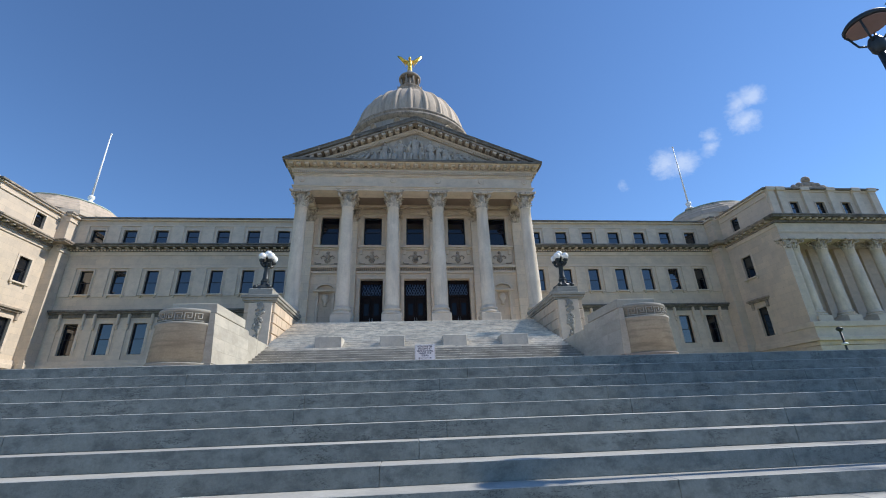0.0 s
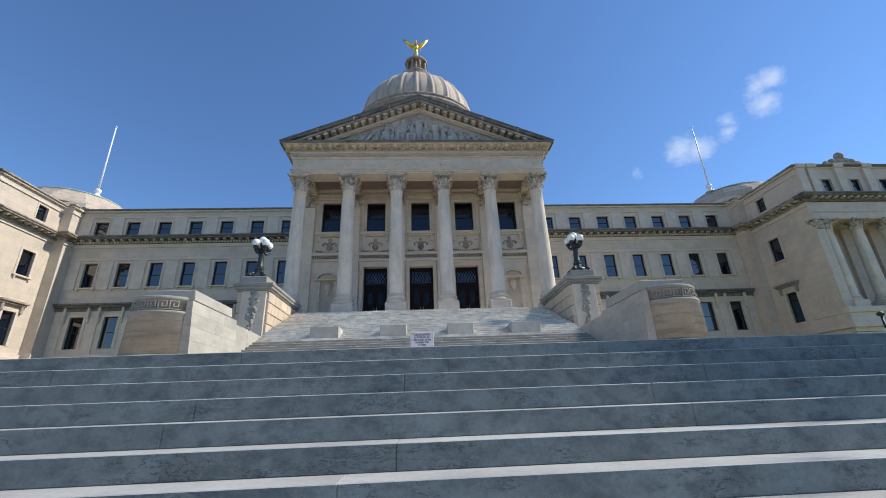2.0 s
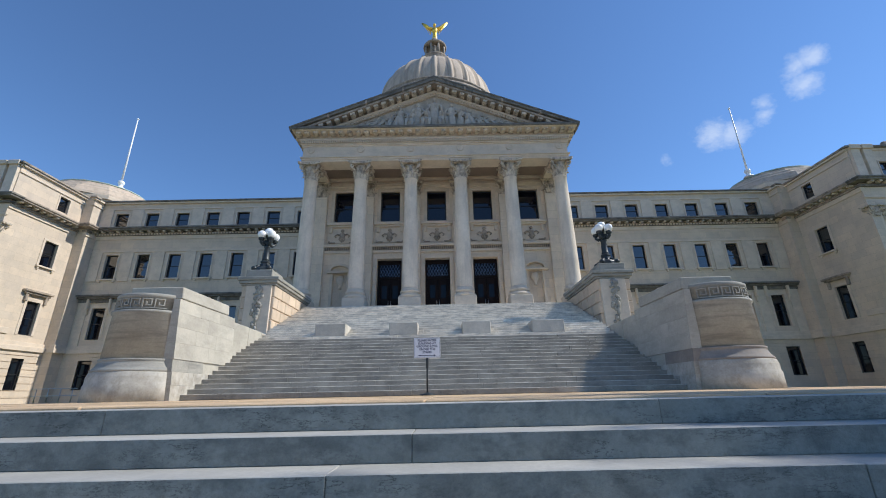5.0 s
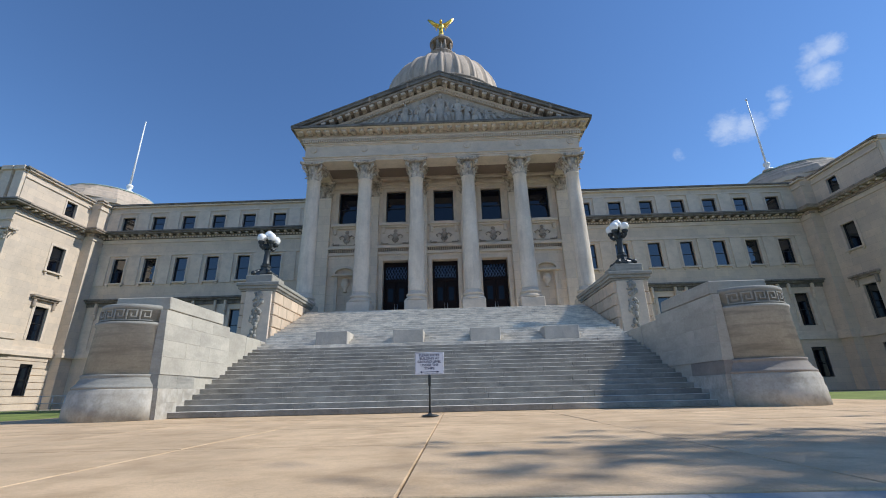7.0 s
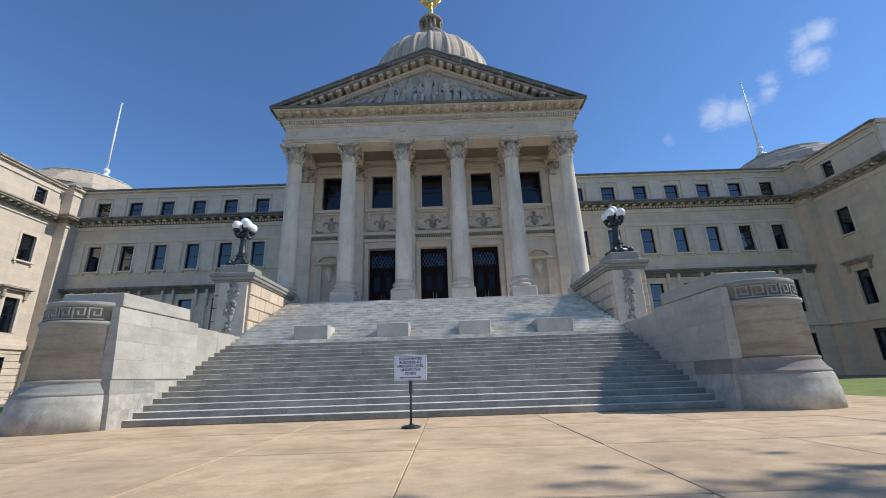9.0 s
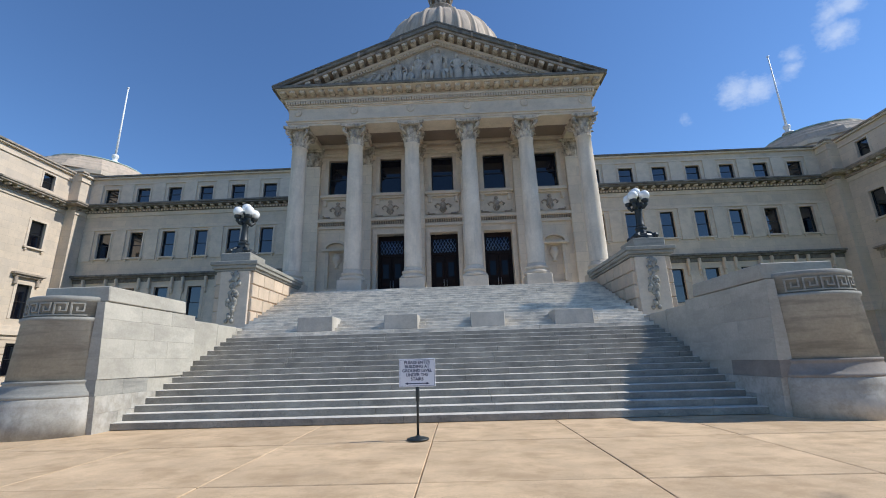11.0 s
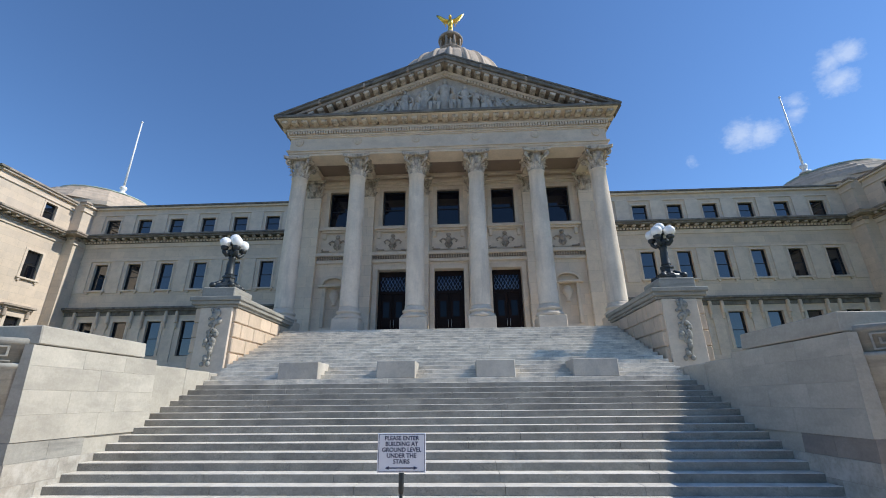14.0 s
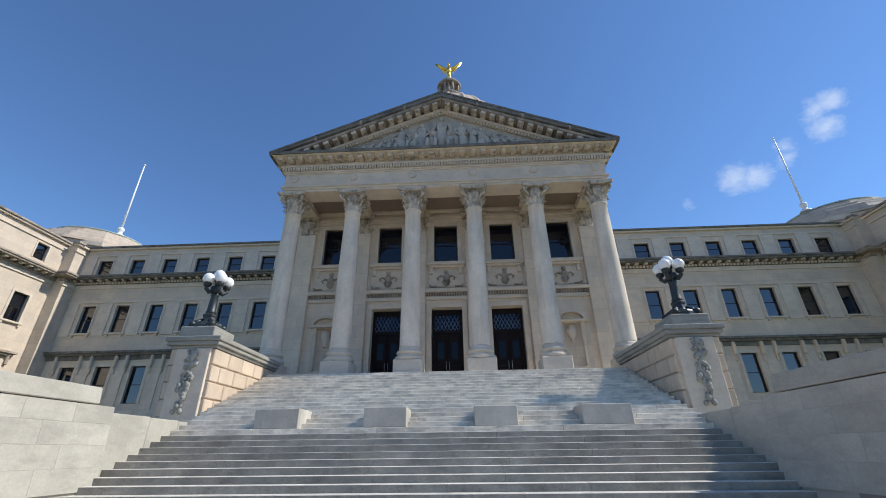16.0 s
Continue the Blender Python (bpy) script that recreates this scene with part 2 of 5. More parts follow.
SIGNWHITE = material("white_sign_panel", (0.78, 0.78, 0.82), 0.4, 0.03, 3, 20, 0.05)
SIGNINK = material("navy_sign_ink", (0.03, 0.035, 0.09), 0.5, 0.1, 3, 20, 0.0)
ROOF = material("grey_roof", (0.22, 0.21, 0.19), 0.9, 0.2, 0.6, 10, 0.3)
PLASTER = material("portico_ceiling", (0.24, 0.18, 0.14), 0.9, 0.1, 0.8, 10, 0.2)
STEEL = material("steel_rail", (0.5, 0.5, 0.5), 0.35, 0.1, 3, 20, 0.1, metal=0.9)
BRASS = material("polished_brass", (0.75, 0.62, 0.38), 0.3, 0.1, 3, 20, 0.1, metal=0.8)
LENS = material("lamp_diffuser", (0.32, 0.20, 0.17), 0.4, 0.1, 2, 20, 0.1)


# ---- mesh helpers ----
def box(bm, x0, x1, y0, y1, z0, z1, bev=0.0):
    """A block between the given faces, its edges rounded by bev."""
    x0, x1 = min(x0, x1), max(x0, x1)
    y0, y1 = min(y0, y1), max(y0, y1)
    vs = [bm.verts.new((x, y, z)) for z in (z0, z1) for x, y in ((x0, y0), (x1, y0), (x1, y1), (x0, y1))]
    fs = [(3, 2, 1, 0), (4, 5, 6, 7), (0, 1, 5, 4), (1, 2, 6, 5), (2, 3, 7, 6), (3, 0, 4, 7)]
    faces = [bm.faces.new([vs[i] for i in f]) for f in fs]
    if bev:
        es = list({e for f in faces for e in f.edges})
        bmesh.ops.bevel(bm, geom=es, offset=bev, segments=1, affect="EDGES")
    return vs


def extrude_poly(bm, pts, a, b):
    """A prism: pts are corner triples made by the function a(p) at one end and b(p) at the other."""
    A = [bm.verts.new(a(p)) for p in pts]
    B = [bm.verts.new(b(p)) for p in pts]
    n = len(pts)
    bm.faces.new(A)
    bm.faces.new(B[::-1])
    for i in range(n):
        bm.faces.new((A[i], B[i], B[(i + 1) % n], A[(i + 1) % n]))


def lathe(bm, prof, segs=24, cx=0.0, cy=0.0, a0=0.0, a1=2 * math.pi, rad=None, smooth=True):
    """Turns a profile of (radius, height) round an upright axis; rad(angle, r) may shape the radius."""
    full = abs(a1 - a0 - 2 * math.pi) < 1e-6
    cols = segs if full else segs + 1
    rings = []
    for r, z in prof:
        ring = []
        for i in range(cols):
            a = a0 + (a1 - a0) * i / segs
            rr = rad(a, r) if rad else r
            ring.append(bm.verts.new((cx + rr * math.cos(a), cy + rr * math.sin(a), z)))
        rings.append(ring)
    for k in range(len(rings) - 1):
        for i in range(segs):
            j = (i + 1) % cols
            f = bm.faces.new((rings[k][i], rings[k][j], rings[k + 1][j], rings[k + 1][i]))
            f.smooth = smooth
    if full:
        bm.faces.new(rings[0][::-1])
        bm.faces.new(rings[-1])
    return rings


def ball(bm, c, r, seg=12, sc=(1, 1, 1), rot=None):
    m = Matrix.Translation(c) @ (rot.to_4x4() if rot else Matrix.Identity(4)) @ Matrix.Diagonal((r * sc[0], r * sc[1], r * sc[2], 1))
    res = bmesh.ops.create_uvsphere(bm, u_segments=seg, v_segments=max(6, seg * 2 // 3), radius=1, matrix=m)
    for v in res["verts"]:
        for f in v.link_faces:
            f.smooth = True


def tube(bm, pts, r0, r1=None, seg=10):
    """A round bar through pts that tapers from r0 to r1."""
    r1 = r0 if r1 is None else r1
    pts = [Vector(p) for p in pts]
    rings = []
    for i, p in enumerate(pts):
        d = (pts[min(i + 1, len(pts) - 1)] - pts[max(i - 1, 0)]).normalized()
        u = d.orthogonal().normalized()
        v = d.cross(u)
        r = r0 + (r1 - r0) * i / max(1, len(pts) - 1)
        if rings:
            u = (prev - d * prev.dot(d)).normalized()
            v = d.cross(u)
        prev = u
        rings.append([bm.verts.new(p + (u * math.cos(2 * math.pi * k / seg) + v * math.sin(2 * math.pi * k / seg)) * r) for k in range(seg)])
    for a, b in zip(rings, rings[1:]):
        for k in range(seg):
            f = bm.faces.new((a[k], a[(k + 1) % seg], b[(k + 1) % seg], b[k]))
            f.smooth = True
    bm.faces.new(rings[0][::-1])
    bm.faces.new(rings[-1])


def mesh_of(name, bm, mat):
    bmesh.ops.recalc_face_normals(bm, faces=bm.faces)
    me = bpy.data.meshes.new(name)
    bm.to_mesh(me)
    bm.free()
    me.materials.append(mat)
    return me


def sunlit_top(ob, mat):
    """Gives the upper faces of a step a separate tread tone, with sunlight put into its colour."""
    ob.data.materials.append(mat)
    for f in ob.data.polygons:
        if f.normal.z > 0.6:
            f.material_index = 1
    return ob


def part(name, bm, mat, parent=None, label=""):
    """Links a bmesh (or a ready mesh) as one mesh object under its thing."""
    me = bm if isinstance(bm, bpy.types.Mesh) else mesh_of(name, bm, mat)
    ob = new(name, me)
    if parent:
        ob.parent = parent
    return tagged(ob, label)


def put(name, me, parent, m):
    """One more piece on a shared mesh, at the pose m."""
    ob = new(name, me)
    ob.parent = parent
    ob.matrix_basis = m
    return ob


def thing(name, label, category, group="", kind="", at=(0, 0, 0)):
    ob = new(name)
    ob.location = at
    return tagged(ob, label, category, group, kind)


def holed_wall(bm, u0, u1, z0, z1, holes, at):
    """A wall with openings cut through it; at(u, d, z) gives a place, d from 0 (face) to 1 (back)."""
    us = sorted({u0, u1, *[c for h in holes for c in h[:2]]})
    zs = sorted({z0, z1, *[c for h in holes for c in h[2:4]]})
    nu, nz = len(us) - 1, len(zs) - 1

    def solid(i, j):
        if not (0 <= i < nu and 0 <= j < nz):
            return False
        u, z = (us[i] + us[i + 1]) / 2, (zs[j] + zs[j + 1]) / 2
        return not any(h[0] < u < h[1] and h[2] < z < h[3] for h in holes)
    made = {}

    def V(i, d, j):
        if (i, d, j) not in made:
            made[i, d, j] = bm.verts.new(at(us[i], d, zs[j]))
        return made[i, d, j]
    for i in range(nu):
        for j in range(nz):
            if not solid(i, j):
                continue
            for d in (0, 1):
                bm.faces.new((V(i, d, j), V(i + 1, d, j), V(i + 1, d, j + 1), V(i, d, j + 1)))
            for di, dj, a, b in ((-1, 0, (i, j), (i, j + 1)), (1, 0, (i + 1, j), (i + 1, j + 1)), (0, -1, (i, j), (i + 1, j)), (0, 1, (i, j + 1), (i + 1, j + 1))):
                if not solid(i + di, j + dj):
                    bm.faces.new((V(a[0], 0, a[1]), V(b[0], 0, b[1]), V(b[0], 1, b[1]), V(a[0], 1, a[1])))


# ---- ground ----
GZ = 2.50
g = bmesh.new()
# one sheet with the low forecourt south of the flight stepping up to the lawn level
rows_y = [(-3000, -0.02), (-6, -0.02), (0.86, -0.3), (6.1, GZ - 0.45), (6.8, GZ - 0.03), (3000, GZ - 0.03)]
xs = [-3000, -60, -14.2, 14.2, 60, 3000]
grid = [[g.verts.new((x, y, z)) for x in xs] for y, z in rows_y]
for r in range(len(rows_y) - 1):
    for c in range(len(xs) - 1):
        g.faces.new((grid[r][c], grid[r][c + 1], grid[r + 1][c + 1], grid[r + 1][c]))
ground = part("ground", g, EARTH)
tagged(ground, "dry open ground round the building", "ground", kind="structure")
for x0, x1, y0, y1 in ((13.2, 46, 14.0, 33.0), (-46, -13.2, 14.0, 33.0)):
    g = bmesh.new()
    box(g, x0, x1, y0, y1, GZ - 0.3, GZ + 0.01)
    tagged(part("lawn", g, GRASS), "green mown lawn beside the building", "lawn", kind="structure")
g = bmesh.new()
box(g, -14.2, 14.2, -12, 1.4, -0.3, 0.0)
tagged(part("pavement", g, ASPHALT), "grey paved forecourt at the foot of the steps", "pavement", kind="structure")

# landing of concrete slabs between the two flights
landing = thing("landing", "tan stained concrete landing with straight joints", "pavement", kind="structure")
JX = [-12.57, -10.03, -7.49, -4.95, -2.41, 0.13, 2.67, 5.21, 7.75, 10.29, 12.83]
JY = [5.83, 8.1, 10.55, 12.95, 15.3, 17.8, 20.3]
for i in range(len(JX) - 1):
    for j in range(len(JY) - 1):
        b = bmesh.new()
        box(b, JX[i] + 0.006, JX[i + 1] - 0.006, JY[j] + 0.006, JY[j + 1] - 0.006, 2.2, 2.525 + 0.004 * j + 0.006 * random.random(), 0.008)
        part("slab", b, PAVE, landing)

# lower flight: sixteen courses of long granite blocks
lower = thing("lower_steps", "weathered grey granite steps with dark streaks", "stairs", kind="structure")
Y0, Z0, TREAD, RISE = 5.497, 2.512, 0.3208, 0.1548
for k in range(16):
    z1 = Z0 - RISE * k
    y0 = Y0 - TREAD * k
    x = -14.2 + random.uniform(-1.6, 0)
    while x < 14.2:
        w = random.uniform(2.2, 4.4)
        a, c = max(x, -14.2), min(x + w, 14.2)
        if c - a > 0.05:
            b = bmesh.new()
            jz = random.uniform(-0.002, 0.002)
            box(b, a + 0.001, c - 0.001, y0 + random.uniform(-0.002, 0.002), y0 + TREAD + 0.03, z1 - RISE - (0.04 if k == 15 else 0.0), z1 + jz * 0.5, 0.0045)
            sunlit_top(part("step_block", b, GRANITE_OLD, lower), TREAD_SUNLIT)
        x += w
b = bmesh.new()
extrude_poly(b, [(0.95, -0.2), (5.75, Z0 - 0.25), (6.0, Z0 - 0.25), (6.0, -0.2)], lambda p: (-14.2, p[0], p[1]), lambda p: (14.2, p[0], p[1]))
part("core", b, GRANITE_OLD, lower)

# main flight: thirty-two risers
R1, T1, B0 = 0.151, 0.349, 15.10
main = thing("main_steps", "broad grey granite steps up to the portico", "stairs", kind="structure")
for k in range(32):
    z1 = 2.55 + R1 * (k + 1)
    y0 = B0 + T1 * k
    if k < 16:
        hw = 7.32 + 0.055 * k if k < 6 else 7.55 + 0.03 * (k - 6)
    else:
        hw = 7.62
    x = -hw
    while x < hw - 0.01:
        w = random.uniform(2.4, 3.6)
        c = min(x + w, hw)
        if hw - c < 0.6:
            c = hw
        b = bmesh.new()
        box(b, x + 0.002, c - 0.002, y0 + random.uniform(-0.003, 0.003), y0 + T1 + 0.05, z1 - R1, z1, 0.007)
        sunlit_top(part("step_block", b, GRANITE if k < 15 else GRANITE_UP, main), TREAD_UP)
        x = c
b = bmesh.new()
extrude_poly(b, [(15.4, 2.4), (26.2, 7.0), (26.2, 2.4)], lambda p: (-7.5, p[0], p[1]), lambda p: (7.5, p[0], p[1]))
part("core", b, GRANITE, main)
TOP = 2.55 + R1 * 32          # porch floor
TOPY = B0 + T1 * 31

# ---- the capitol ----
cap = thing("capitol_building", "domed beige limestone capitol with columned portico", "building")
FLOOR_Y = 29.4
b = bmesh.new()
box(b, -9.4, 9.4, TOPY + 0.3, 31.2, 2.4, TOP)
part("porch_floor", b, TREAD_UP, cap)


def window(parent, c, w, h, face, depth=0.28, sill=True, hood=False, trim=0.16, bar=0.05, glass=None):
    """A sash window in an opening. c: middle of its foot on the wall face; face: (along, out) unit vectors in plan."""
    al, ou = Vector((*face[0], 0)), Vector((*face[1], 0))

    def P(u, o, z):
        return Vector(c) + al * u + ou * o + Vector((0, 0, z))

    def blk(bm, u0, u1, o0, o1, z0, z1, bev=0.0):
        p, q = P(u0, o0, z0), P(u1, o1, z1)
        box(bm, p.x, q.x, p.y, q.y, p.z, q.z, bev)
    bm = bmesh.new()
    f = 0.075
    for s in (-1, 1):
        blk(bm, s * w / 2, s * (w / 2 - f), -depth, -depth + 0.09, 0, h)
    for z in (0, h - f):
        blk(bm, -w / 2 + f, w / 2 - f, -depth, -depth + 0.09, z, z + f)
    blk(bm, -w / 2 + f, w / 2 - f, -depth + 0.005, -depth + 0.085, h * 0.5 - bar / 2, h * 0.5 + bar / 2)
    win = part("window", bm, FRAME, parent)
    for z0, z1, o in ((f, h * 0.5 - bar / 2, 0.05), (h * 0.5 + bar / 2, h - f, 0.03)):
        bm = bmesh.new()
        blk(bm, -w / 2 + f, w / 2 - f, -depth + o - 0.02, -depth + o - 0.012, z0, z1)
        part("pane", bm, glass or GLASS, win)
    bm = bmesh.new()
    blk(bm, -w / 2 - 0.02, w / 2 + 0.02, -depth - 0.12, -depth - 0.05, -0.02, h + 0.02)
    part("blind", bm, FRAME, win)
    if trim:
        bm = bmesh.new()
        for s in (-1, 1):
            blk(bm, s * w / 2, s * (w / 2 + trim), 0.0, 0.05, 0, h + trim)
        blk(bm, -w / 2, w / 2, 0.0, 0.05, h, h + trim)
        part("surround", bm, LIME_TRIM, win)
    if sill:
        bm = bmesh.new()
        blk(bm, -w / 2 - 0.28, w / 2 + 0.28, -0.1, 0.2, -0.16, 0.0, 0.02)
        for s in (-1, 1):
            blk(bm, s * (w / 2 - 0.02), s * (w / 2 + 0.16), 0.0, 0.15, -0.36, -0.16, 0.02)
        part("sill", bm, LIME_TRIM, win)
    if hood:
        bm = bmesh.new()
        blk(bm, -w / 2 - 0.75, w / 2 + 0.75, 0.0, 0.42, h + 0.75, h + 0.95, 0.03)
        blk(bm, -w / 2 - 0.6, w / 2 + 0.6, 0.0, 0.28, h + 0.58, h + 0.75, 0.03)
        for s in (-1, 1):
            blk(bm, s * (w / 2 + 0.2), s * (w / 2 + 0.46), 0.0, 0.24, h - 0.1, h + 0.58, 0.05)
        part("hood", bm, LIME_DARK, win)
    return win


def run_boxes(name, mat, p0, p1, out, levels, over=0.0):
    """Mouldings along a straight stretch of wall. levels: (projection, z0, z1); over lengthens both ends."""
    p0, p1, out = Vector(p0), Vector(p1), Vector(out)
    d = (p1 - p0).normalized()
    for pr, z0, z1 in levels:
        e = over * pr
        a = p0 - d * e - out * 0.05
        c = p1 + d * e + out * pr
        bm = bmesh.new()
        box(bm, a.x, c.x, a.y, c.y, z0, z1, 0.012)
        part(name, bm, mat, cap)


def mesh_block(name, sx, sy, sz, mat, bev=0.02):
    bm = bmesh.new()
    box(bm, -sx / 2, sx / 2, -sy / 2, sy / 2, 0, sz, bev)
    return mesh_of(name, bm, mat)


MODILLION = mesh_block("modillion", 0.33, 0.55, 0.19, LIME_CAP, 0.03)


def modillions(parent, p0, p1, out, z, step, me=None, reach=0.27):
    """Bracket blocks under a cornice."""
    p0, p1, out = Vector((*p0, z)), Vector((*p1, z)), Vector((*out, 0))
    n = max(1, round((p1 - p0).length / step))
    ang = math.atan2(out.y, out.x) - math.pi / 2
    for i in range(n + 1):
        p = p0 + (p1 - p0) * i / n + out * reach
        put("modillion", me or MODILLION, parent, Matrix.Translation(p) @ Matrix.Rotation(ang, 4, "Z"))


def dentil_row(parent, p0, p1, out, z0, z1, step=0.22, w=0.13, d=0.12, mat=None):
    p0, p1, out = Vector((*p0, 0)), Vector((*p1, 0)), Vector((*out, 0))
    n = int((p1 - p0).length / step)
    al = (p1 - p0).normalized()
    bm = bmesh.new()
    for i in range(n + 1):
        p = p0 + (p1 - p0) * i / n
        a, c = p - al * w / 2 - out * 0.02, p + al * w / 2 + out * d
        box(bm, a.x, c.x, a.y, c.y, z0, z1)
    return tagged(part("dentil_course", bm, mat or LIME_TRIM, parent), kind="stuff")


# -- recessed ranges on either side of the portico
RY = 43.0
WIN_X = [14.2 + 3.2 * i for i in range(7)] + [11.0]
MODS = mesh_block("modillion", 0.28, 0.46, 0.18, LIME_CAP, 0.03)
for s in (-1, 1):
    holes = []
    for x in WIN_X:
        for w, z0, z1 in ((1.3, 3.6, 6.2), (1.3, 8.15, 11.2), (1.25, 14.15, 16.7), (1.35, 19.85, 21.3)):
            holes.append((x - w / 2, x + w / 2, z0, z1))
    bm = bmesh.new()
    holed_wall(bm, 8.9, 36.7, 7.2, 22.4, [h for h in holes if h[2] > 7], lambda u, d, z: (s * u, RY + 0.7 * d, z))
    part("range_wall", bm, LIME, cap)
    # rusticated basement courses
    bm = bmesh.new()
    zc = 2.4
    while zc < 7.0:
        z1 = min(zc + 0.58, 7.2)
        holed_wall(bm, 8.9, 36.7, zc + 0.03, z1 - 0.03, [(h[0], h[1], max(h[2], zc + 0.03), min(h[3], z1 - 0.03)) for h in holes if h[2] < 7 and h[2] < z1 - 0.03 and h[3] > zc + 0.03],
                   lambda u, d, z: (s * u, RY - 0.12 + 0.7 * d, z))
        zc += 0.58
    holed_wall(bm, 8.9, 36.7, 2.4, 7.2, [h for h in holes if h[2] < 7], lambda u, d, z: (s * u, RY - 0.06 + 0.6 * d, z))
    part("basement_wall", bm, LIME, cap)
    a, c = (s * 9.0, RY, 0), (s * 36.6, RY, 0)
    run_boxes("moulding", LIME_TRIM, a, c, (0, -1, 0), [(0.3, 6.85, 7.25), (0.16, 7.25, 7.6), (0.12, 16.95, 17.12), (0.10, 18.35, 18.75), (0.10, 21.75, 21.9), (0.22, 22.38, 22.55)])
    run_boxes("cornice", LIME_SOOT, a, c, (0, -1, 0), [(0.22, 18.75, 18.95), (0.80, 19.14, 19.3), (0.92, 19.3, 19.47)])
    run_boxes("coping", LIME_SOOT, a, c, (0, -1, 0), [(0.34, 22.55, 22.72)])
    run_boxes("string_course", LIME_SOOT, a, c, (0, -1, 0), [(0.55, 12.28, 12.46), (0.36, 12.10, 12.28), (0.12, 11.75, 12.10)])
    modillions(cap, (s * 9.3, RY), (s * 35.4, RY), (0, -1), 18.96, 0.78, MODS, 0.42)
    dentil_row(cap, (s * 9.3, RY - 0.2), (s * 35.4, RY - 0.2), (0, -1), 18.78, 18.93, 0.3, 0.16)
    for x in WIN_X:
        f = ((1, 0), (0, -1))
        window(cap, (s * x, RY, 19.85), 1.35, 1.45, f, sill=False, trim=0.12)
        window(cap, (s * x, RY, 14.15), 1.25, 2.55, f, trim=0.14)
        w3 = window(cap, (s * x, RY, 8.15), 1.3, 3.05, f, sill=False, trim=0.24)
        for q in (-1, 1):
            bm = bmesh.new()
            box(bm, s * x + q * 0.98, s * x + q * 1.22, RY - 0.34, RY + 0.05, 11.0, 12.1, 0.06)
            box(bm, s * x + q * 1.0, s * x + q * 1.2, RY - 0.2, RY + 0.05, 10.55, 11.05, 0.06)
            part("console", bm, LIME_TRIM, w3)
        window(cap, (s * x, RY - 0.12, 3.6), 1.3, 2.6, f, sill=False, trim=0)
        # flat strips between the openings
    for i in range(8):
        xm = s * (12.6 + 3.2 * i)
        if abs(xm) < 35.2:
            for hw, pr, z0, z1 in ((0.55, 0.09, 13.9, 16.95), (0.6, 0.09, 19.5, 21.75), (0.42, 0.07, 7.6, 11.75)):
                bm = bmesh.new()
                box(bm, xm - hw, xm + hw, RY - pr, RY + 0.02, z0, z1, 0.01)
                part("pilaster_strip", bm, LIME_TRIM, cap)
    bm = bmesh.new()
    box(bm, s * 8.9, s * 58, RY + 0.7, 66, 2.4, 22.3)
    part("range_roof", bm, ROOF, cap)

# -- end wings
WX, WF = 36.6, 34.8


def column_mesh_parts():
    """The meshes of one Corinthian column, foot at 0: plinth, base, shaft, capital."""
    H = 17.45 - TOP
    out = {}
    bm = bmesh.new()
    box(bm, -0.67, 0.67, -0.67, 0.67, 0, 0.74, 0.03)
    out["plinth"] = mesh_of("plinth", bm, LIME_TRIM)
    bm = bmesh.new()
    prof = [(0.64, 0.74), (0.69, 0.79), (0.70, 0.86), (0.66, 0.93), (0.57, 0.95), (0.545, 1.0), (0.55, 1.04), (0.60, 1.06), (0.625, 1.12), (0.60, 1.18), (0.53, 1.2), (0.51, 1.26), (0.505, 1.37)]
    lathe(bm, prof, 32)
    out["base"] = mesh_of("base", bm, LIME_TRIM)
    bm = bmesh.new()
    zc = H - 1.17
    prof = [(0.505, 1.36), (0.49, 1.45)]
    for i in range(1, 9):
        t = i / 8
        prof.append((0.49 - 0.075 * t ** 1.6, 1.45 + (zc - 0.12 - 1.45) * t))
    prof += [(0.43, zc - 0.11), (0.46, zc - 0.07), (0.46, zc - 0.03), (0.42, zc)]
    lathe(bm, prof, 32)
    out["shaft"] = mesh_of("shaft", bm, LIME_COL)
    out["capital"] = mesh_of("capital", capital_bm(zc, H, 0.40), LIME_CAP)
    return out


